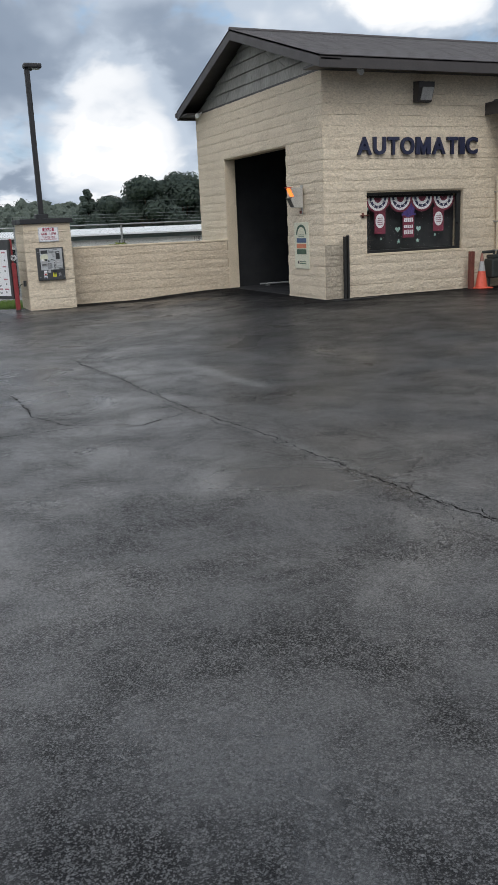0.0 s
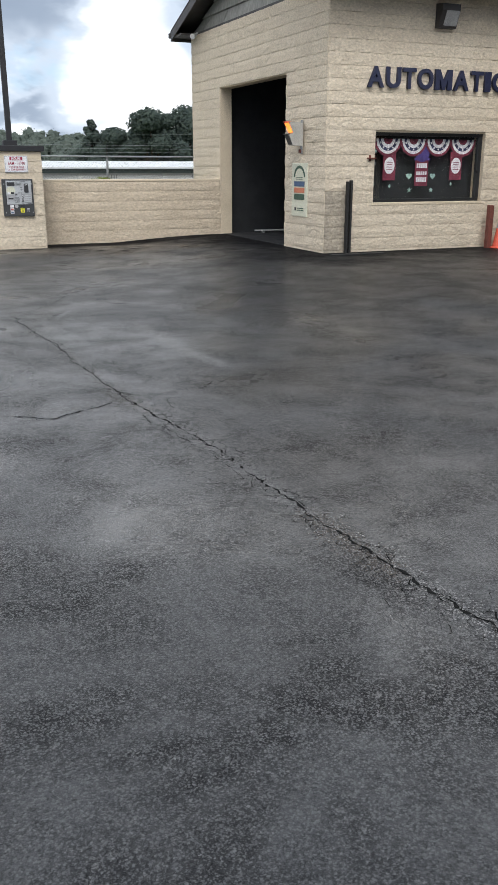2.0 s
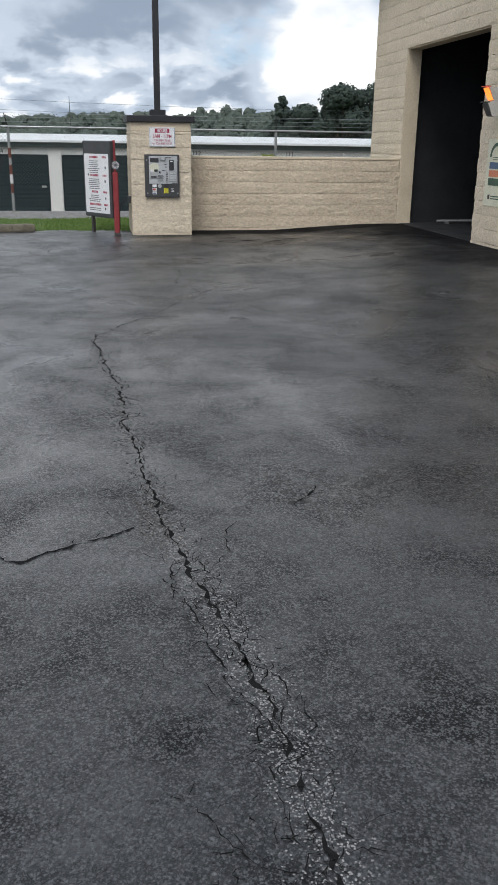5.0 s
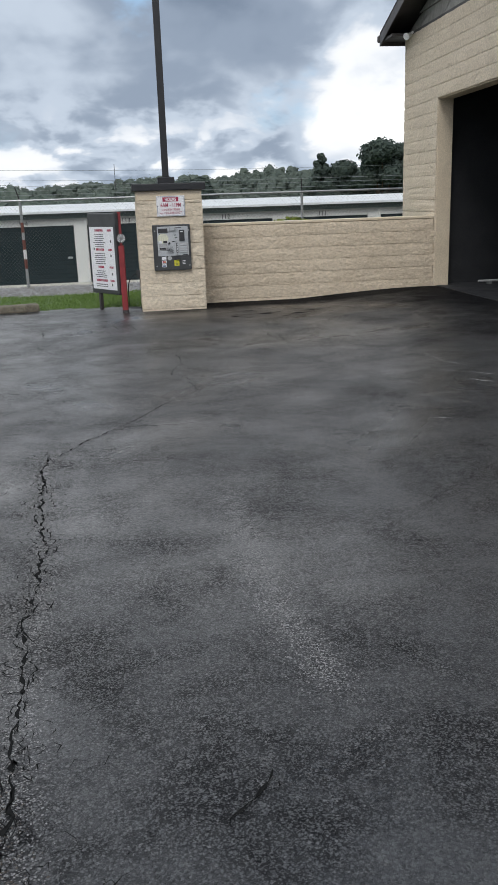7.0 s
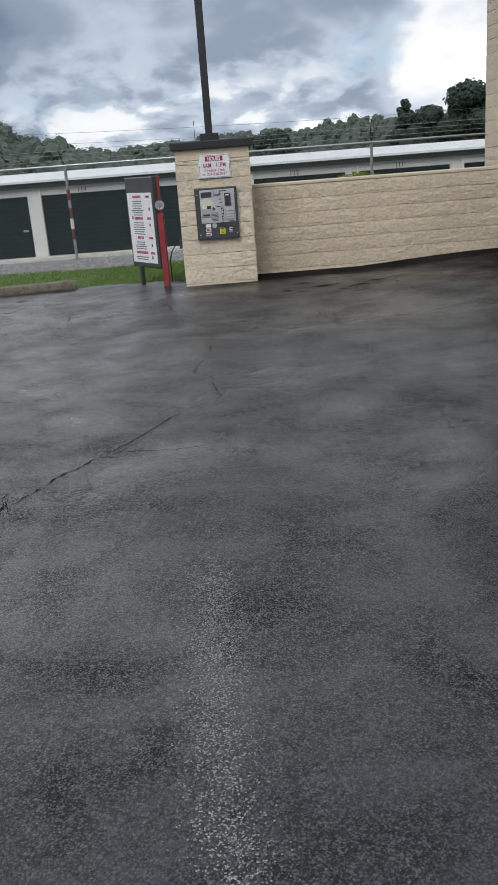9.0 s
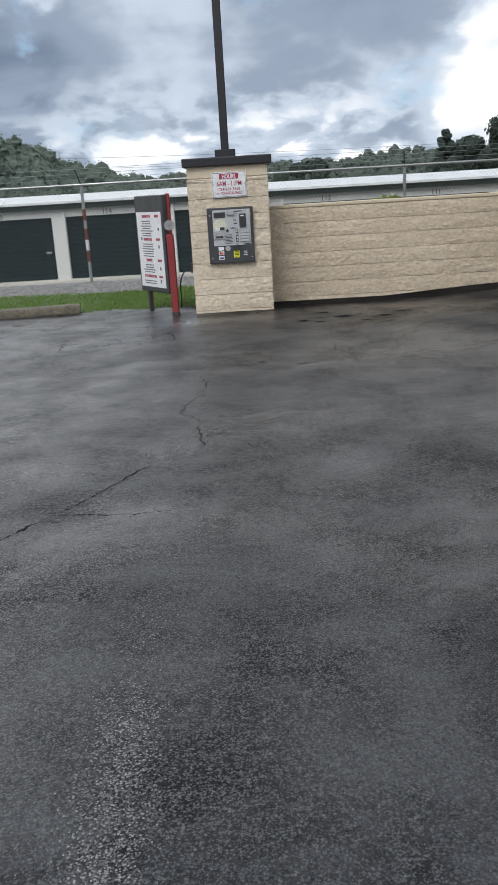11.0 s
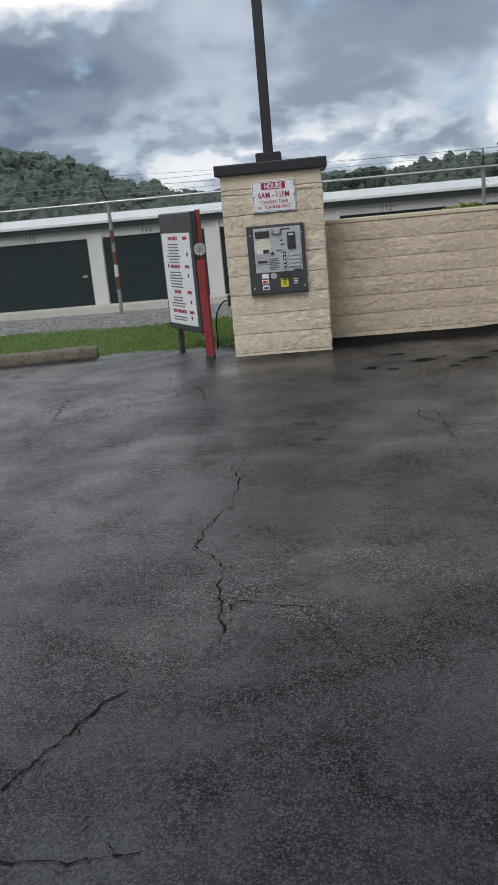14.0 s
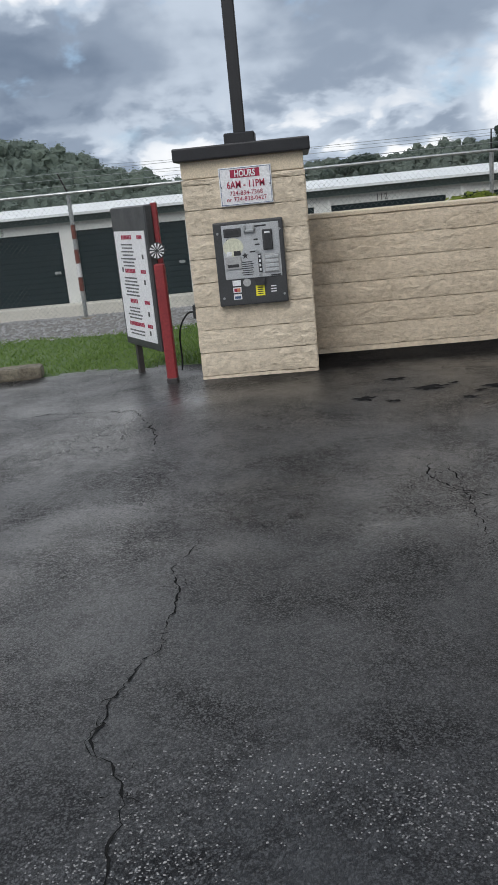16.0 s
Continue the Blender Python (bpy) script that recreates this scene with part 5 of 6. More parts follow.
def storage_units():
    s = thing("storage_building", (2.0, UY, UZ0), "pale storage building with dark green roll doors", "building")
    x0, x1 = -25.0, 30.0
    pitch, first = 3.05, -0.85
    part("wall", box(x0, x1, UY + 0.1, UY + 6.0, UZ0 - 0.3, UEAVE), STORE_WALL, s)
    part("slab", box(x0, x1, UY - 0.35, UY + 0.1, UZ0 - 0.4, UZ0, 0.02), PALE_CONCRETE, s, "pale concrete slab edge")
    part("fascia", box(x0, x1, UY - 0.16, UY + 0.1, UEAVE, UEAVE + 0.15), GREEN_METAL, s, "dark green fascia")
    part("roof", poly([(x0, UY - 0.26, UEAVE + 0.15), (x0, UY - 0.26, UEAVE + 0.21), (x0, UY + 3.1, UEAVE + 0.42), (x0, UY + 6.2, UEAVE + 0.21), (x0, UY + 6.2, UEAVE + 0.15)], (x1 - x0, 0, 0)), ROOF_METAL, s, "pale metal roof")
    part("header", box(x0, x1, UY, UY + 0.1, UHEAD, UEAVE), STORE_WALL, s)
    for k in range(-7, 10):
        px = first + pitch * k
        part("pilaster", box(px - 0.2, px + 0.2, UY, UY + 0.1, UZ0, UHEAD), STORE_WALL, s)
        part("downspout", box(px + 0.12, px + 0.19, UY - 0.06, UY - 0.002, UZ0, UEAVE), STORE_WALL, s)
    for k in range(-5, 7):
        cx = first + pitch * (k + 0.5)
        d = part("roll_door", box(cx - 1.32, cx + 1.32, UY + 0.06, UY + 0.098, UZ0, UHEAD), GREEN_DOOR, s, "dark green corrugated roll door")
        for i in range(13):
            z = UZ0 + 0.02 + (UHEAD - UZ0) / 13 * i
            part("slat", box(cx - 1.31, cx + 1.31, UY + 0.045, UY + 0.062, z, z + (UHEAD - UZ0) / 13 - 0.03, 0.006), GREEN_DOOR, d)
        part("latch", box(cx + 1.08, cx + 1.22, UY + 0.0, UY + 0.045, UZ0 + 0.72, UZ0 + 0.78), GREY_STEEL, d, "pale latch")
        if -3 <= k <= 4:
            part("number", turned(text_bm(str(114 - k), 0.19, 0.006), pose(cx - 0.15, UY - 0.004, UHEAD + 0.03)), INK, s, "black unit number")


storage_units()


# ---------------------------------------------------------------- trees, woods, distance
def leaf_cloud(centres, radii, count, size, seed, ruffle=0.28):
    """Small leaf clumps: bent quads scattered through ellipsoids, denser towards their skins."""
    rng = np.random.default_rng(seed)
    centres, radii = np.array(centres, float), np.array(radii, float)
    idx = rng.integers(0, len(centres), count)
    v = rng.normal(size=(count, 3))
    v /= np.linalg.norm(v, axis=1)[:, None]
    rr = rng.uniform(0.55, 1.06, count) ** 0.6
    p = centres[idx] + v * rr[:, None] * radii[idx]
    n = v * 1.2 + rng.normal(size=(count, 3)) * ruffle + np.array([0, 0, 0.4])
    n /= np.linalg.norm(n, axis=1)[:, None]
    t = np.cross(n, rng.normal(size=(count, 3)))
    t /= np.linalg.norm(t, axis=1)[:, None]
    b = np.cross(n, t)
    s = size * rng.uniform(0.6, 1.4, count)[:, None]
    quad = np.stack([p - t * s, p - b * s * 0.7 + n * s * 0.25, p + t * s, p + b * s * 0.7 - n * s * 0.15], 1).reshape(-1, 3)
    faces = np.arange(count * 4).reshape(-1, 4).tolist()
    # uneven inner mass of each clump, under the leaves
    ball, tris = clump_ball()
    k = len(ball)
    lump = rng.uniform(0.4, 0.9, (len(centres), k, 1))
    mass = (centres[:, None, :] + ball[None] * radii[:, None, :] * lump).reshape(-1, 3)
    shift = count * 4 + k * np.arange(len(centres))
    faces += (tris[None] + shift[:, None, None]).reshape(-1, 3).tolist()
    return np.concatenate([quad, mass]), faces


def clump_ball():
    bm = bmesh.new()
    bmesh.ops.create_icosphere(bm, subdivisions=2, radius=1.0)
    bm.verts.index_update()
    out = np.array([v.co[:] for v in bm.verts]), np.array([[v.index for v in f.verts] for f in bm.faces])
    bm.free()
    return out


def mesh_of(name, verts, faces, mat, parent=None, label="", kind=""):
    me = bpy.data.meshes.new(name)
    if parent:
        verts = verts - np.array(ORIGIN[parent.name])
    me.from_pydata(verts.tolist(), [], faces if isinstance(faces, list) else faces.tolist())
    me.materials.append(mat)
    ob = new(name, me)
    if parent:
        ob.parent = parent
    return tagged(ob, label, kind=kind)


def at_bearing(bearing, dist):
    """A place that far from the lot's middle, bearing in degrees from +y towards +x."""
    return 3.6 + dist * math.sin(radians(bearing)), 6.0 + dist * math.cos(radians(bearing))


def broadleaf(bearing, dist, up, spread, seed, mat=LEAF_DARK, label="dark broadleaf tree beyond the storage units"):
    x, y = at_bearing(bearing, dist)
    z = gz(x, y)
    height = rise(dist, up) - z
    t = thing("tree", (x, y, z), label, "tree", "trees beyond the storage units")
    rnd = random.Random(seed)
    bm = tube((x, y, z - 0.3), (x, y, z + height * 0.45), height * 0.035, height * 0.018, 9)
    lumps, radii = [], []
    for i in range(16):
        a, h = rnd.uniform(0, 6.28), rnd.uniform(0.32, 0.92)
        q = spread * (1 - abs(h - 0.5) * 1.2) * rnd.uniform(0.3, 0.95)
        c = (x + q * math.cos(a), y + q * math.sin(a), z + height * h)
        lumps.append(c)
        r = spread * rnd.uniform(0.28, 0.45)
        radii.append((r, r, r * 0.8))
        tube((x, y, z + height * rnd.uniform(0.25, 0.42)), c, height * 0.01, height * 0.004, 5, bm)
    part("trunk", bm, BARK, t, "brown trunk and limbs")
    mesh_of("crown", *leaf_cloud(lumps, radii, 13000, 0.15, seed), mat, t, "dense uneven leafy crown")


def conifer(bearing, dist, up, seed):
    x, y = at_bearing(bearing, dist)
    z = gz(x, y)
    height = rise(dist, up) - z
    t = thing("tree", (x, y, z), "dark pointed conifer beyond the storage units", "tree", "trees beyond the storage units")
    part("trunk", tube((x, y, z - 0.3), (x, y, z + height), height * 0.02, 0.02, 8), BARK, t)
    rnd = random.Random(seed)
    lumps, radii = [], []
    for i in range(26):
        h = 0.12 + 0.86 * i / 25
        q = height * 0.42 * (1.03 - h) * rnd.uniform(0.7, 1.2)
        for j in range(3):
            a = rnd.uniform(0, 6.28)
            lumps.append((x + q * math.cos(a) * 0.75, y + q * math.sin(a) * 0.75, z + height * h))
            radii.append((q * 0.5 + 0.1, q * 0.5 + 0.1, height * 0.03))
    mesh_of("crown", *leaf_cloud(lumps, radii, 9000, 0.15, seed), LEAF_DARK, t, "dark layered needles")


def woods(name, b0, b1, profile, d0, d1, count, size, leaves, seed, mat, label):
    """A wooded ridge; profile(bearing) gives the height of its skyline in metres."""
    rng = random.Random(seed)
    lumps, radii = [], []
    verts, faces = [], []
    n = 40
    for i in range(n + 1):
        b = b0 + (b1 - b0) * i / n
        top = profile(b)
        for k in range(5):
            d = d0 - 20 + (d1 - d0 + 20) * k / 4
            x, y = at_bearing(b, d)
            verts.append((x, y, gz(x, y) + (top - gz(x, y) - size * 0.8) * smooth01(k / 4) - 0.5))
    for i in range(n):
        for k in range(4):
            a = i * 5 + k
            faces.append((a, a + 5, a + 6, a + 1))
    tagged(mesh_of(name + "_ground", np.array(verts), np.array(faces), HILL), "wooded hillside ground", "backdrop", kind="structure")
    for i in range(count):
        b, f = rng.uniform(b0, b1), rng.random() ** 0.7
        d = d0 + (d1 - d0) * f
        x, y = at_bearing(b, d)
        g = gz(x, y)
        z = g + (profile(b) - g - size * 0.8) * smooth01((d - d0 + 20) / (d1 - d0 + 20))
        s = size * rng.uniform(0.6, 1.25)
        for _ in range(3):
            lumps.append((x + rng.uniform(-0.5, 0.5) * s, y + rng.uniform(-0.5, 0.5) * s, z + s * rng.uniform(0.05, 0.65)))
            radii.append((s * 0.45, s * 0.45, s * 0.42))
    tagged(mesh_of(name, *leaf_cloud(lumps, radii, leaves, size * 0.055, seed, 0.3), mat), label, "woods", kind="stuff")


def ladder(b, steps):
    """Straight lines between (bearing, value) steps."""
    if b <= steps[0][0]:
        return steps[0][1]
    for (b0, v0), (b1, v1) in zip(steps, steps[1:]):
        if b <= b1:
            return v0 + (v1 - v0) * (b - b0) / (b1 - b0)
    return steps[-1][1]


def rise(dist, degrees_up):
    """The height of what stands that far off and that many degrees over the eye."""
    return 1.6 + dist * math.tan(radians(degrees_up))


def hill_left(b):
    return rise(200, ladder(b, [(-45, 7.0), (-24, 6.2), (-18.5, 4.8), (-15, 3.9), (-12, 2.6), (-10, 1.9), (-8, 1.3), (-5, 0.5), (3, 0.0)]) + 0.14 * math.sin(b * 2.3) + 0.1 * math.sin(b * 5.1))


def hill_far(b):
    return rise(340, ladder(b, [(-20, 1.0), (-8, 1.1), (-1, 1.4), (2, 1.75), (5.5, 1.5), (9.5, 2.1), (12, 1.8), (20, 1.9), (60, 1.7)]) + 0.08 * math.sin(b * 1.7))


def hedge_right(b):
    return rise(112, 1.5 + 0.2 * math.sin(b * 0.9) + 0.9 * smooth01((b - 15) / 3))


woods("hill_woods", -45, 3, hill_left, 120, 200, 1500, 4.2, 260000, 11, LEAF_MID_HAZED, "dense green wooded hillside")
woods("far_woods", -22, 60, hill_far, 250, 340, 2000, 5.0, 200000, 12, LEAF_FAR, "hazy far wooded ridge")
woods("tree_line", 12, 60, hedge_right, 90, 112, 170, 4.2, 40000, 13, LEAF_DARK, "dark tree line behind the storage units")
conifer(12.9, 84, 2.85, 21)
broadleaf(14.3, 82, 2.45, 2.6, 22)
broadleaf(16.9, 80, 3.6, 3.0, 23)
broadleaf(19.4, 82, 3.85, 3.6, 24)
broadleaf(22.5, 84, 3.9, 3.8, 28)
broadleaf(26.0, 84, 3.8, 3.8, 25)
broadleaf(5.0, 80, 1.75, 1.9, 26)
broadleaf(3.2, 84, 2.05, 2.1, 27)

# ---------------------------------------------------------------- cracks, loose stones, grass
def crack_ribbon(route, width, seed, branch=0.0):
    """A jagged dark crack in the asphalt along a route of plan points."""
    rnd = random.Random(seed)
    pts = []
    for (x0, y0), (x1, y1) in zip(route, route[1:]):
        n = max(2, int(math.hypot(x1 - x0, y1 - y0) / 0.024))
        for i in range(n):
            f = i / n
            pts.append((x0 + (x1 - x0) * f, y0 + (y1 - y0) * f))
    pts.append(route[-1])
    out = []
    wx = wy = 0.0
    for x, y in pts:
        wx = 0.75 * wx + rnd.uniform(-0.014, 0.014)
        wy = 0.75 * wy + rnd.uniform(-0.014, 0.014)
        out.append((x + wx, y + wy))
    verts, faces = [], []
    n = len(out)
    for i, (x, y) in enumerate(out):
        a, c = out[max(0, i - 1)], out[min(n - 1, i + 1)]
        dx, dy = c[0] - a[0], c[1] - a[1]
        l = math.hypot(dx, dy) or 1
        taper = min(1.0, i / 6 + 0.15, (n - 1 - i) / 6 + 0.15)
        w = width * taper * rnd.choice((0.1, 0.4, 0.8, 1.2, 1.9)) / 2
        z = gz(x, y) + 0.003
        verts += [(x - dy / l * w, y + dx / l * w, z), (x + dy / l * w, y - dx / l * w, z)]
        if i:
            k = 2 * i
            faces.append((k - 2, k - 1, k + 1, k))
    return verts, faces, out


def cracks():
    routes = [
        ([(3.55, 3.1), (3.46, 3.8), (3.37, 4.6), (3.34, 5.1), (3.33, 5.7), (3.25, 6.3), (3.13, 7.1), (3.06, 8.3), (3.05, 9.3), (2.96, 9.95), (2.9, 11.1)], 0.022),
        ([(1.74, 9.04), (1.79, 8.6), (1.77, 7.7), (1.96, 7.2), (2.52, 6.85), (3.08, 7.1)], 0.014),
        ([(1.2, 7.1), (1.6, 7.1), (2.1, 7.05)], 0.009),
        ([(0.9, 5.95), (1.2, 6.0), (1.65, 6.12)], 0.009),
        ([(2.98, 10.98), (3.2, 11.4), (3.38, 11.66), (3.54, 11.9), (3.66, 12.12), (3.85, 12.5)], 0.018),
        ([(3.36, 11.62), (3.55, 11.7), (3.8, 11.66), (4.1, 11.7)], 0.014),
        ([(4.12, 15.35), (4.01, 14.93), (4.07, 14.66), (4.04, 14.43), (4.07, 14.3), (3.95, 14.0), (3.94, 13.7), (4.05, 13.5), (4.1, 13.15), (4.14, 12.7)], 0.013),
        ([(4.1, 13.15), (4.29, 13.05), (4.47, 13.0), (4.6, 12.93)], 0.01),
        ([(5.28, 16.2), (5.29, 15.85), (5.38, 15.7), (5.52, 15.54), (5.8, 15.5)], 0.016),
        ([(5.42, 16.06), (5.42, 15.6), (5.4, 14.9)], 0.01),
        ([(2.0, 17.7), (2.23, 17.8), (2.65, 17.9), (3.31, 17.8), (3.44, 17.5), (3.6, 17.0), (3.64, 16.8)], 0.016),
        ([(2.15, 16.9), (2.35, 17.2), (2.32, 16.9), (2.41, 16.5)], 0.02),
        ([(2.6, 16.9), (2.3, 17.0), (2.05, 16.95)], 0.014),
        ([(3.34, 5.1), (3.15, 5.25), (3.0, 5.5)], 0.008),
        ([(3.2, 6.6), (3.35, 6.75), (3.4, 7.0), (3.52, 7.1)], 0.008),
        ([(3.33, 5.6), (3.22, 5.9), (3.16, 6.4), (3.02, 6.7)], 0.01),
        ([(6.4, 8.1), (6.45, 7.75), (6.53, 7.1), (6.58, 6.5), (6.75, 6.0)], 0.014),
        ([(3.75, 7.2), (3.8, 7.3), (3.87, 7.4)], 0.03),
    ]
    rnd = random.Random(9)
    for k, (route, width) in enumerate(routes):
        v, f, line = crack_ribbon(route, width * (0.52 if k == 0 else 0.85 if k in (1, 2) else 0.42), 40 + k)
        for extra in range(3 if k == 0 else 1):
            i = 0
            while i < len(line) - 8:
                m = rnd.randint(6, 14)
                if rnd.random() < (0.7 if k == 0 else 0.35):
                    off = rnd.choice((-1, 1)) * rnd.uniform(0.015, 0.075 if k == 0 else 0.04)
                    piece = line[i:i + m:2]
                    w = [(x + off * math.sin(math.pi * q / max(1, len(piece) - 1)) + rnd.uniform(-0.012, 0.012), y + 0.3 * off + rnd.uniform(-0.012, 0.012)) for q, (x, y) in enumerate(piece)]
                    if len(w) > 2:
                        v2, f2, _ = crack_ribbon(w, width * 0.24, 400 + 50 * k + i + 7 * extra)
                        f += [tuple(len(v) + q for q in face) for face in f2]
                        v += v2
                i += m
        # short broken slivers beside it
        count = int(len(line) * (2.4 if k == 0 else 0.3))
        for q in range(count):
            x, y = line[rnd.randrange(len(line))]
            x, y = x + rnd.gauss(0, 0.06 if k == 0 else 0.03), y + rnd.gauss(0, 0.05)
            a, l = rnd.uniform(0, 6.28), rnd.uniform(0.012, 0.045)
            w = [(x, y), (x + l * math.cos(a), y + l * math.sin(a)), (x + l * (math.cos(a) + math.cos(a + 0.9)), y + l * (math.sin(a) + math.sin(a + 0.9)))]
            v2, f2, _ = crack_ribbon(w, rnd.uniform(0.004, 0.008), 3000 + 300 * k + q)
            f += [tuple(len(v) + c for c in face) for face in f2]
            v += v2
        ob = mesh_of("crack", np.array(v), np.array(f), CRACK)
        tagged(ob, "dark jagged crack in the asphalt", "crack", "cracks in the lot", "structure")
    # a net of hair cracks where the surface breaks up beside the long crack
    v, f = [], []
    step = 0.075
    for (x0, y0), (x1, y1) in zip(routes[0][0], routes[0][0][1:]):
        n = int((y1 - y0) / (step * 0.87))
        for j in range(n):
            cy = y0 + (y1 - y0) * j / n
            cx = x0 + (x1 - x0) * j / n
            for i in range(-6, 5):
                gx = cx + (i + 0.5 * (j % 2)) * step
                if rnd.random() > 0.5 * math.exp(-((gx - cx + 0.05) / 0.2) ** 2) * (1.0 if y0 < 7.2 else 0.45):
                    continue
                a = rnd.choice((0.3, 1.35, 2.4)) + rnd.uniform(-0.35, 0.35)
                p = (gx + rnd.uniform(-0.02, 0.02), cy + rnd.uniform(-0.02, 0.02))
                q = (p[0] + step * 0.9 * math.cos(a), p[1] + step * 0.9 * math.sin(a))
                b = a + rnd.choice((-1, 1)) * rnd.uniform(0.6, 1.1)
                r = (q[0] + step * 0.8 * math.cos(b), q[1] + step * 0.8 * math.sin(b))
                v2, f2, _ = crack_ribbon([p, q, r], rnd.uniform(0.003, 0.006), 7000 + len(v))
                f += [tuple(len(v) + c for c in face) for face in f2]
                v += v2
    ob = mesh_of("hair_cracks", np.array(v), np.array(f), CRACK)
    tagged(ob, "net of fine hair cracks beside the long crack", "crack", "", "stuff")
    for k, route in enumerate(([(6.58, 13.8), (6.62, 13.2), (6.75, 12.9)], [(6.4, 12.9), (6.6, 12.7), (6.8, 12.35)], [(5.76, 11.28), (5.98, 11.2)], [(6.56, 12.4), (6.7, 12.05), (6.95, 11.95)], [(7.3, 12.6), (7.7, 12.4), (8.1, 12.3)])):
        v, f, _ = crack_ribbon(route, 0.02, 900 + k)
        tagged(mesh_of("scratch", np.array(v), np.array(f), PEBBLE), "pale scrape mark on the asphalt", "mark", "scrape marks", "structure")
    # loose aggregate along the main crack and on the worn strip
    verts, faces = [], []

    def pebble(x, y, r):
        i = len(verts)
        z = gz(x, y)
        a = rnd.uniform(0, 6.28)
        for k in range(4):
            q = r * rnd.uniform(0.7, 1.2)
            verts.append((x + q * math.cos(a + k * 1.57), y + q * math.sin(a + k * 1.57), z + r * 0.15))
        verts.append((x, y, z + r * rnd.uniform(0.5, 0.8)))
        faces.extend([(i, i + 1, i + 4, i + 4), (i + 1, i + 2, i + 4, i + 4), (i + 2, i + 3, i + 4, i + 4), (i + 3, i, i + 4, i + 4)])

    def strip(route, spread, per_m):
        for (x0, y0), (x1, y1) in zip(route, route[1:]):
            for _ in range(int(per_m * math.hypot(x1 - x0, y1 - y0))):
                f = rnd.random()
                pebble(x0 + (x1 - x0) * f + rnd.gauss(0, spread), y0 + (y1 - y0) * f + rnd.gauss(0, spread), rnd.uniform(0.0018, 0.0048))

    strip(routes[0][0], 0.05, 1300)
    strip([(4.03, 10.7), (4.06, 10.0)], 0.05, 250)
    strip([(4.06, 10.0), (4.07, 9.3), (4.08, 8.5), (4.2, 7.8)], 0.06, 1700)
    strip([(3.9, 13.15), (4.3, 13.2)], 0.09, 1100)
    strip([(4.3, 13.0), (4.6, 12.95)], 0.06, 900)
    strip([(4.75, 13.35), (5.3, 13.25)], 0.1, 900)
    strip([(4.0, 13.45), (4.4, 13.5), (4.9, 13.45)], 0.1, 500)
    loose = len(faces)
    strip([(3.4, 4.0), (3.38, 4.4), (3.36, 4.75)], 0.05, 2200)
    strip([(3.05, 7.4), (3.1, 7.1), (3.15, 6.8)], 0.06, 900)
    me = bpy.data.meshes.new("crack_dirt")
    me.from_pydata(verts, [], [f[:3] for f in faces[loose:]])
    me.materials.append(DIRT)
    tagged(new("crack_dirt", me), "brown grit washed into the crack", "grit", kind="stuff")
    del faces[loose:]
    me = bpy.data.meshes.new("loose_stones")
    me.from_pydata(verts, [], [f[:3] for f in faces])
    me.materials.append(PEBBLE)
    tagged(new("loose_stones", me), "pale loose stones along the cracks", "stones", kind="stuff")


cracks()


def blotch(x, y, rx, ry, seed):
    """An irregular flat film of dark wet sealer on the asphalt."""
    rnd = random.Random(seed)
    bm = bmesh.new()
    ring = []
    for i in range(28):
        a = 2 * math.pi * i / 28
        q = 0.6 + 0.9 * noise.noise((math.cos(a) * 1.9 + seed, math.sin(a) * 1.9, 0.3)) + rnd.uniform(-0.22, 0.22)
        px, py = x + rx * q * math.cos(a), y + ry * q * math.sin(a)
        ring.append(bm.verts.new((px, py, gz(px, py) + 0.004)))
    mid = bm.verts.new((x, y, gz(x, y) + 0.004))
    for a, c in zip(ring, ring[1:] + ring[:1]):
        bm.faces.new((mid, a, c))
    ob = part("sealer_blotch", bm, SEALER)
    tagged(ob, "dark ragged sealer blotch on the asphalt", "stain", "sealer blotches", "structure")


for k, (x, y, rx, ry) in enumerate([(5.07, 17.61, 0.16, 0.1), (5.54, 17.8, 0.22, 0.1), (6.05, 17.7, 0.24, 0.09), (5.35, 18.15, 0.12, 0.08), (5.8, 17.45, 0.1, 0.06), (6.3, 17.95, 0.16, 0.08), (5.25, 17.5, 0.09, 0.05), (5.75, 17.9, 0.1, 0.05), (5.9, 17.62, 0.08, 0.05)]):
    blotch(x, y, 0.75 * rx, 0.8 * ry, 60 + k)


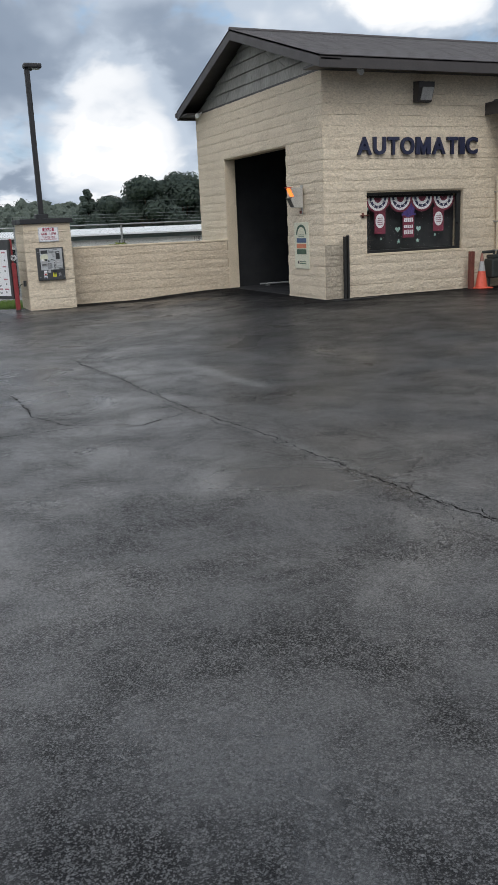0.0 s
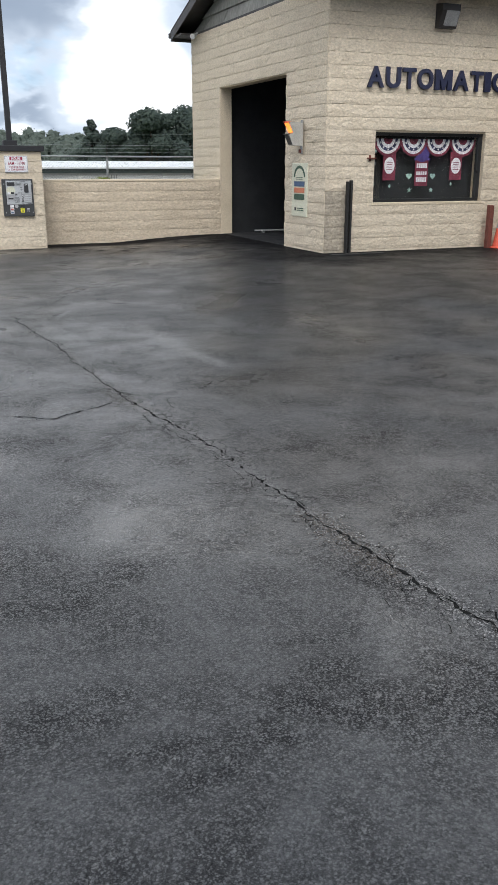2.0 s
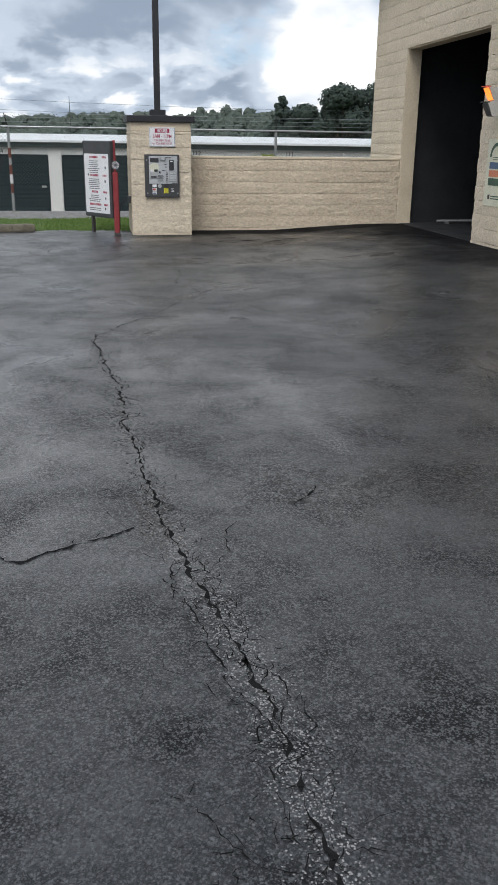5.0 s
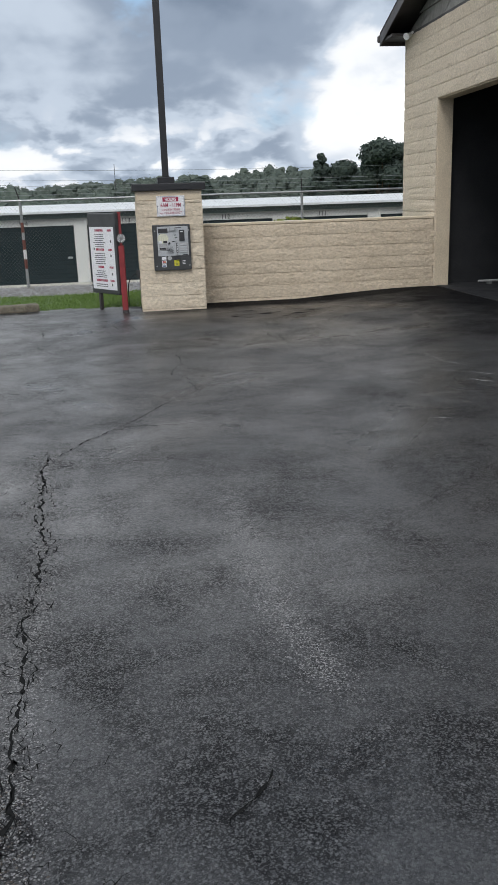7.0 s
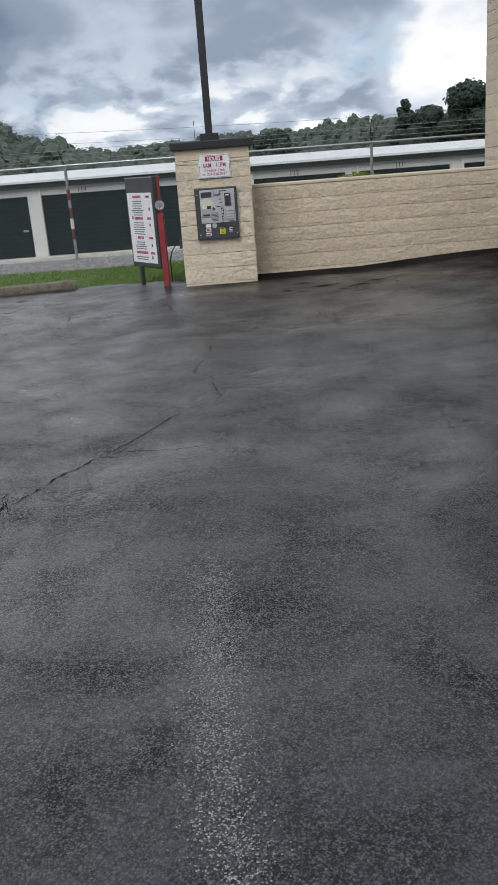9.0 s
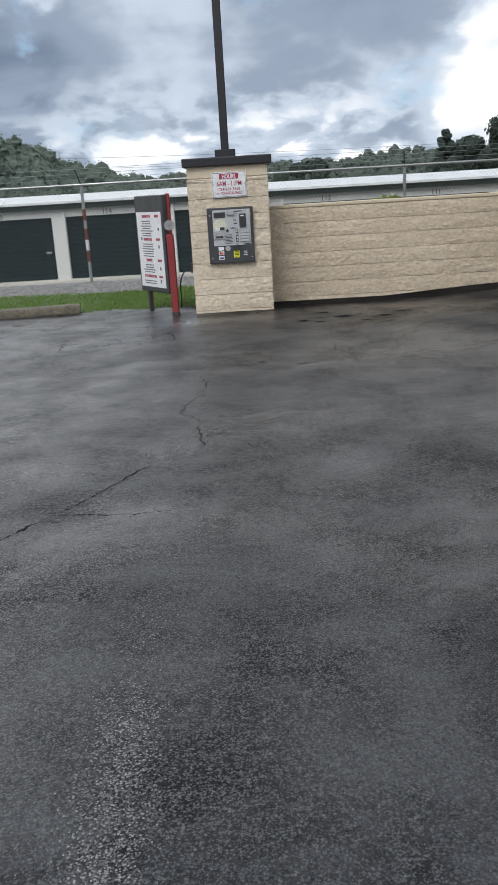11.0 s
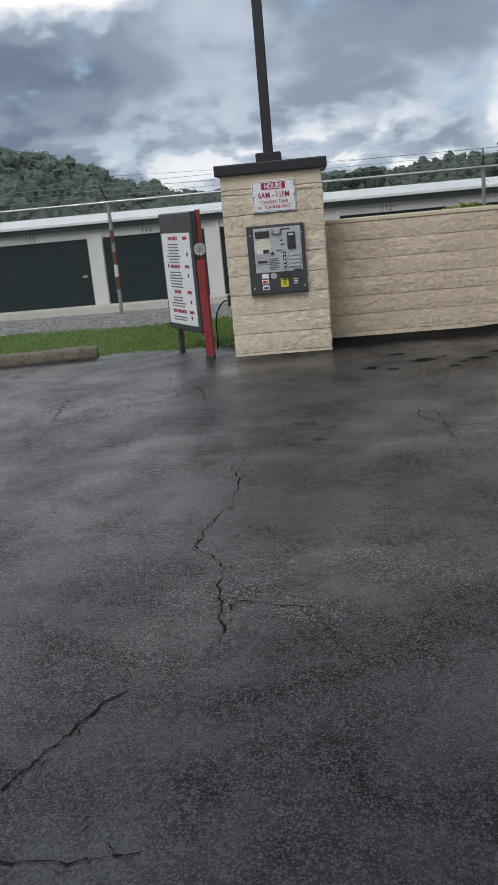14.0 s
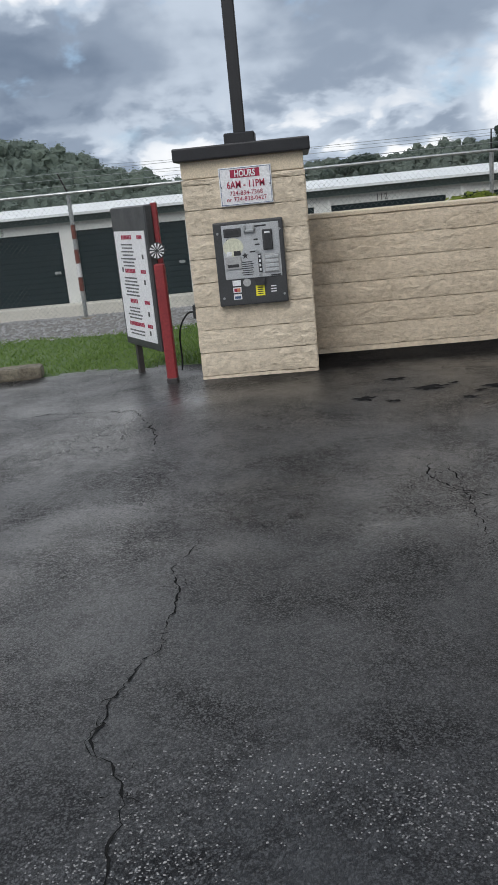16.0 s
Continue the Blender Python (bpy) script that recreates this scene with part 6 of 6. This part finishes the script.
def grass():
    rng = np.random.default_rng(4)
    n = 26000
    x = rng.uniform(-5.5, 3.9, n)
    x[:2500] = rng.uniform(2.2, 4.0, 2500)
    y = rng.uniform(19.5, 22.4, n)
    keep = np.array([ground_kind(a, b) == 1 or rng.random() < 0.03 for a, b in zip(x, y)])
    x, y = x[keep], y[keep]
    n = len(x)
    z = np.array([gz(a, b) for a, b in zip(x, y)])
    h = rng.uniform(0.018, 0.05, n)
    a = rng.uniform(0, 6.28, n)
    w = rng.uniform(0.004, 0.009, n)
    lean = rng.normal(0, 0.03, (n, 2))
    p0 = np.stack([x - w * np.cos(a), y - w * np.sin(a), z], 1)
    p1 = np.stack([x + w * np.cos(a), y + w * np.sin(a), z], 1)
    p2 = np.stack([x + lean[:, 0], y + lean[:, 1], z + h], 1)
    verts = np.stack([p0, p1, p2], 1).reshape(-1, 3)
    tagged(mesh_of("grass", verts, np.arange(3 * n).reshape(-1, 3), GRASS), "short wet green grass blades", "grass", kind="stuff")
    rnd = random.Random(8)
    g, fc = [], []
    for _ in range(5200):
        px, py = rnd.uniform(-6, 4), rnd.uniform(21.9, 25.5)
        r = rnd.uniform(0.012, 0.04)
        i = len(g)
        zz = gz(px, py)
        an = rnd.uniform(0, 6.28)
        for k in range(5):
            q = r * rnd.uniform(0.7, 1.2)
            g.append((px + q * math.cos(an + k * 1.257), py + q * math.sin(an + k * 1.257), zz + r * 0.2))
        g.append((px, py, zz + r * rnd.uniform(0.6, 1.0)))
        fc += [(i + k, i + (k + 1) % 5, i + 5) for k in range(5)]
    tagged(mesh_of("gravel_stones", np.array(g), np.array(fc), PEBBLE), "grey gravel stones by the fence", "gravel", kind="stuff")


grass()


def weeds():
    lumps = [(6.6, 22.2, 1.18), (6.85, 22.25, 1.22), (7.05, 22.2, 1.16), (6.85, 22.3, 0.7)]
    w = thing("shrub", (7.1, 22.2, 0.1), "yellow-green weeds showing over the low wall", "shrub")
    mesh_of("leaves", *leaf_cloud(lumps, [(0.22, 0.2, 0.16)] * 3 + [(0.3, 0.3, 0.5)], 700, 0.035, 31), leaf_material("weed_leaves", (0.14, 0.2, 0.03), (0.28, 0.32, 0.06)), w)
    part("stem", tube((7.1, 22.2, 0.0), (7.15, 22.2, 1.2), 0.02, 0.01, 6), BARK, w)


weeds()


def masts():
    x, y = at_bearing(-0.5, 160)
    m = thing("radio_mast", (x, y, gz(x, y)), "thin far radio mast above the trees", "mast")
    part("shaft", tube((x, y, gz(x, y)), (x, y, 9.0), 0.09, 0.05, 6), DARK_GREY, m)
    for k in range(2):
        a, c = at_bearing(-30, 70), at_bearing(40, 95)
        bm = bmesh.new()
        n = 14
        for i in range(n):
            p = [(a[0] + (c[0] - a[0]) * f, a[1] + (c[1] - a[1]) * f, 4.6 + 0.7 * k - 1.2 * math.sin(math.pi * f)) for f in (i / n, (i + 1) / n)]
            tube(p[0], p[1], 0.009, n=4, bm=bm, caps=False)
        w = part("power_line", bm, WIRE)
        tagged(w, "thin grey overhead line against the sky", "cable", "overhead lines")


masts()

# ---------------------------------------------------------------- wall blocks, laid last
lay_blocks(wall_gable, (GX, FY, 0), (0, -1, 0), FY - SY, 0.0, TOP - 0.03, BLOCK, [(FY - DY1, FY - DY0, -1, DZ)], depth=0.018, hgap=0.002, seed=1)
lay_blocks(wall_sign, (GX, SY, 0), (1, 0, 0), WX - GX, 0.0, TOP - 0.03, BLOCK, [(WIN[0] - GX, WIN[1] - GX, WIN[2], WIN[3]), (0.0, 0.4, -1, 1.2)], depth=0.018, hgap=0.002, seed=2)
lay_blocks(wall_sign, (GX, SY, 0), (1, 0, 0), 0.4, 0.0, 1.2, WORN_BLOCK, seed=12, name="worn_block")
lay_blocks(wall_wing, (WX, SY, 0), (0, -1, 0), SY - WD1, 0.0, 3.6, BLOCK, depth=0.018, hgap=0.002, seed=3)
lay_blocks(wall_wing, (WX, WD1, WDZ), (0, -1, 0), 4.55, WDZ, 3.6, BLOCK, depth=0.018, hgap=0.002, seed=4)
lay_blocks(pay_pillar, (PX0, PY0, 0), (1, 0, 0), PX1 - PX0, -0.12, PTOP - 0.142, BLOCK, seed=5)
lay_blocks(pay_pillar, (PX1, PY0, 0), (0, 1, 0), LY - PY0, -0.12, PTOP - 0.142, BLOCK, seed=6)
lay_blocks(pay_pillar, (PX0, PY1, 0), (0, -1, 0), PY1 - PY0, -0.12, PTOP - 0.142, BLOCK, seed=7)
lay_blocks(low_wall_thing, (PX1, LY, 0), (1, 0, 0), GX - PX1, -0.1, LTOP - 0.037, BLOCK_LOW, seed=8)
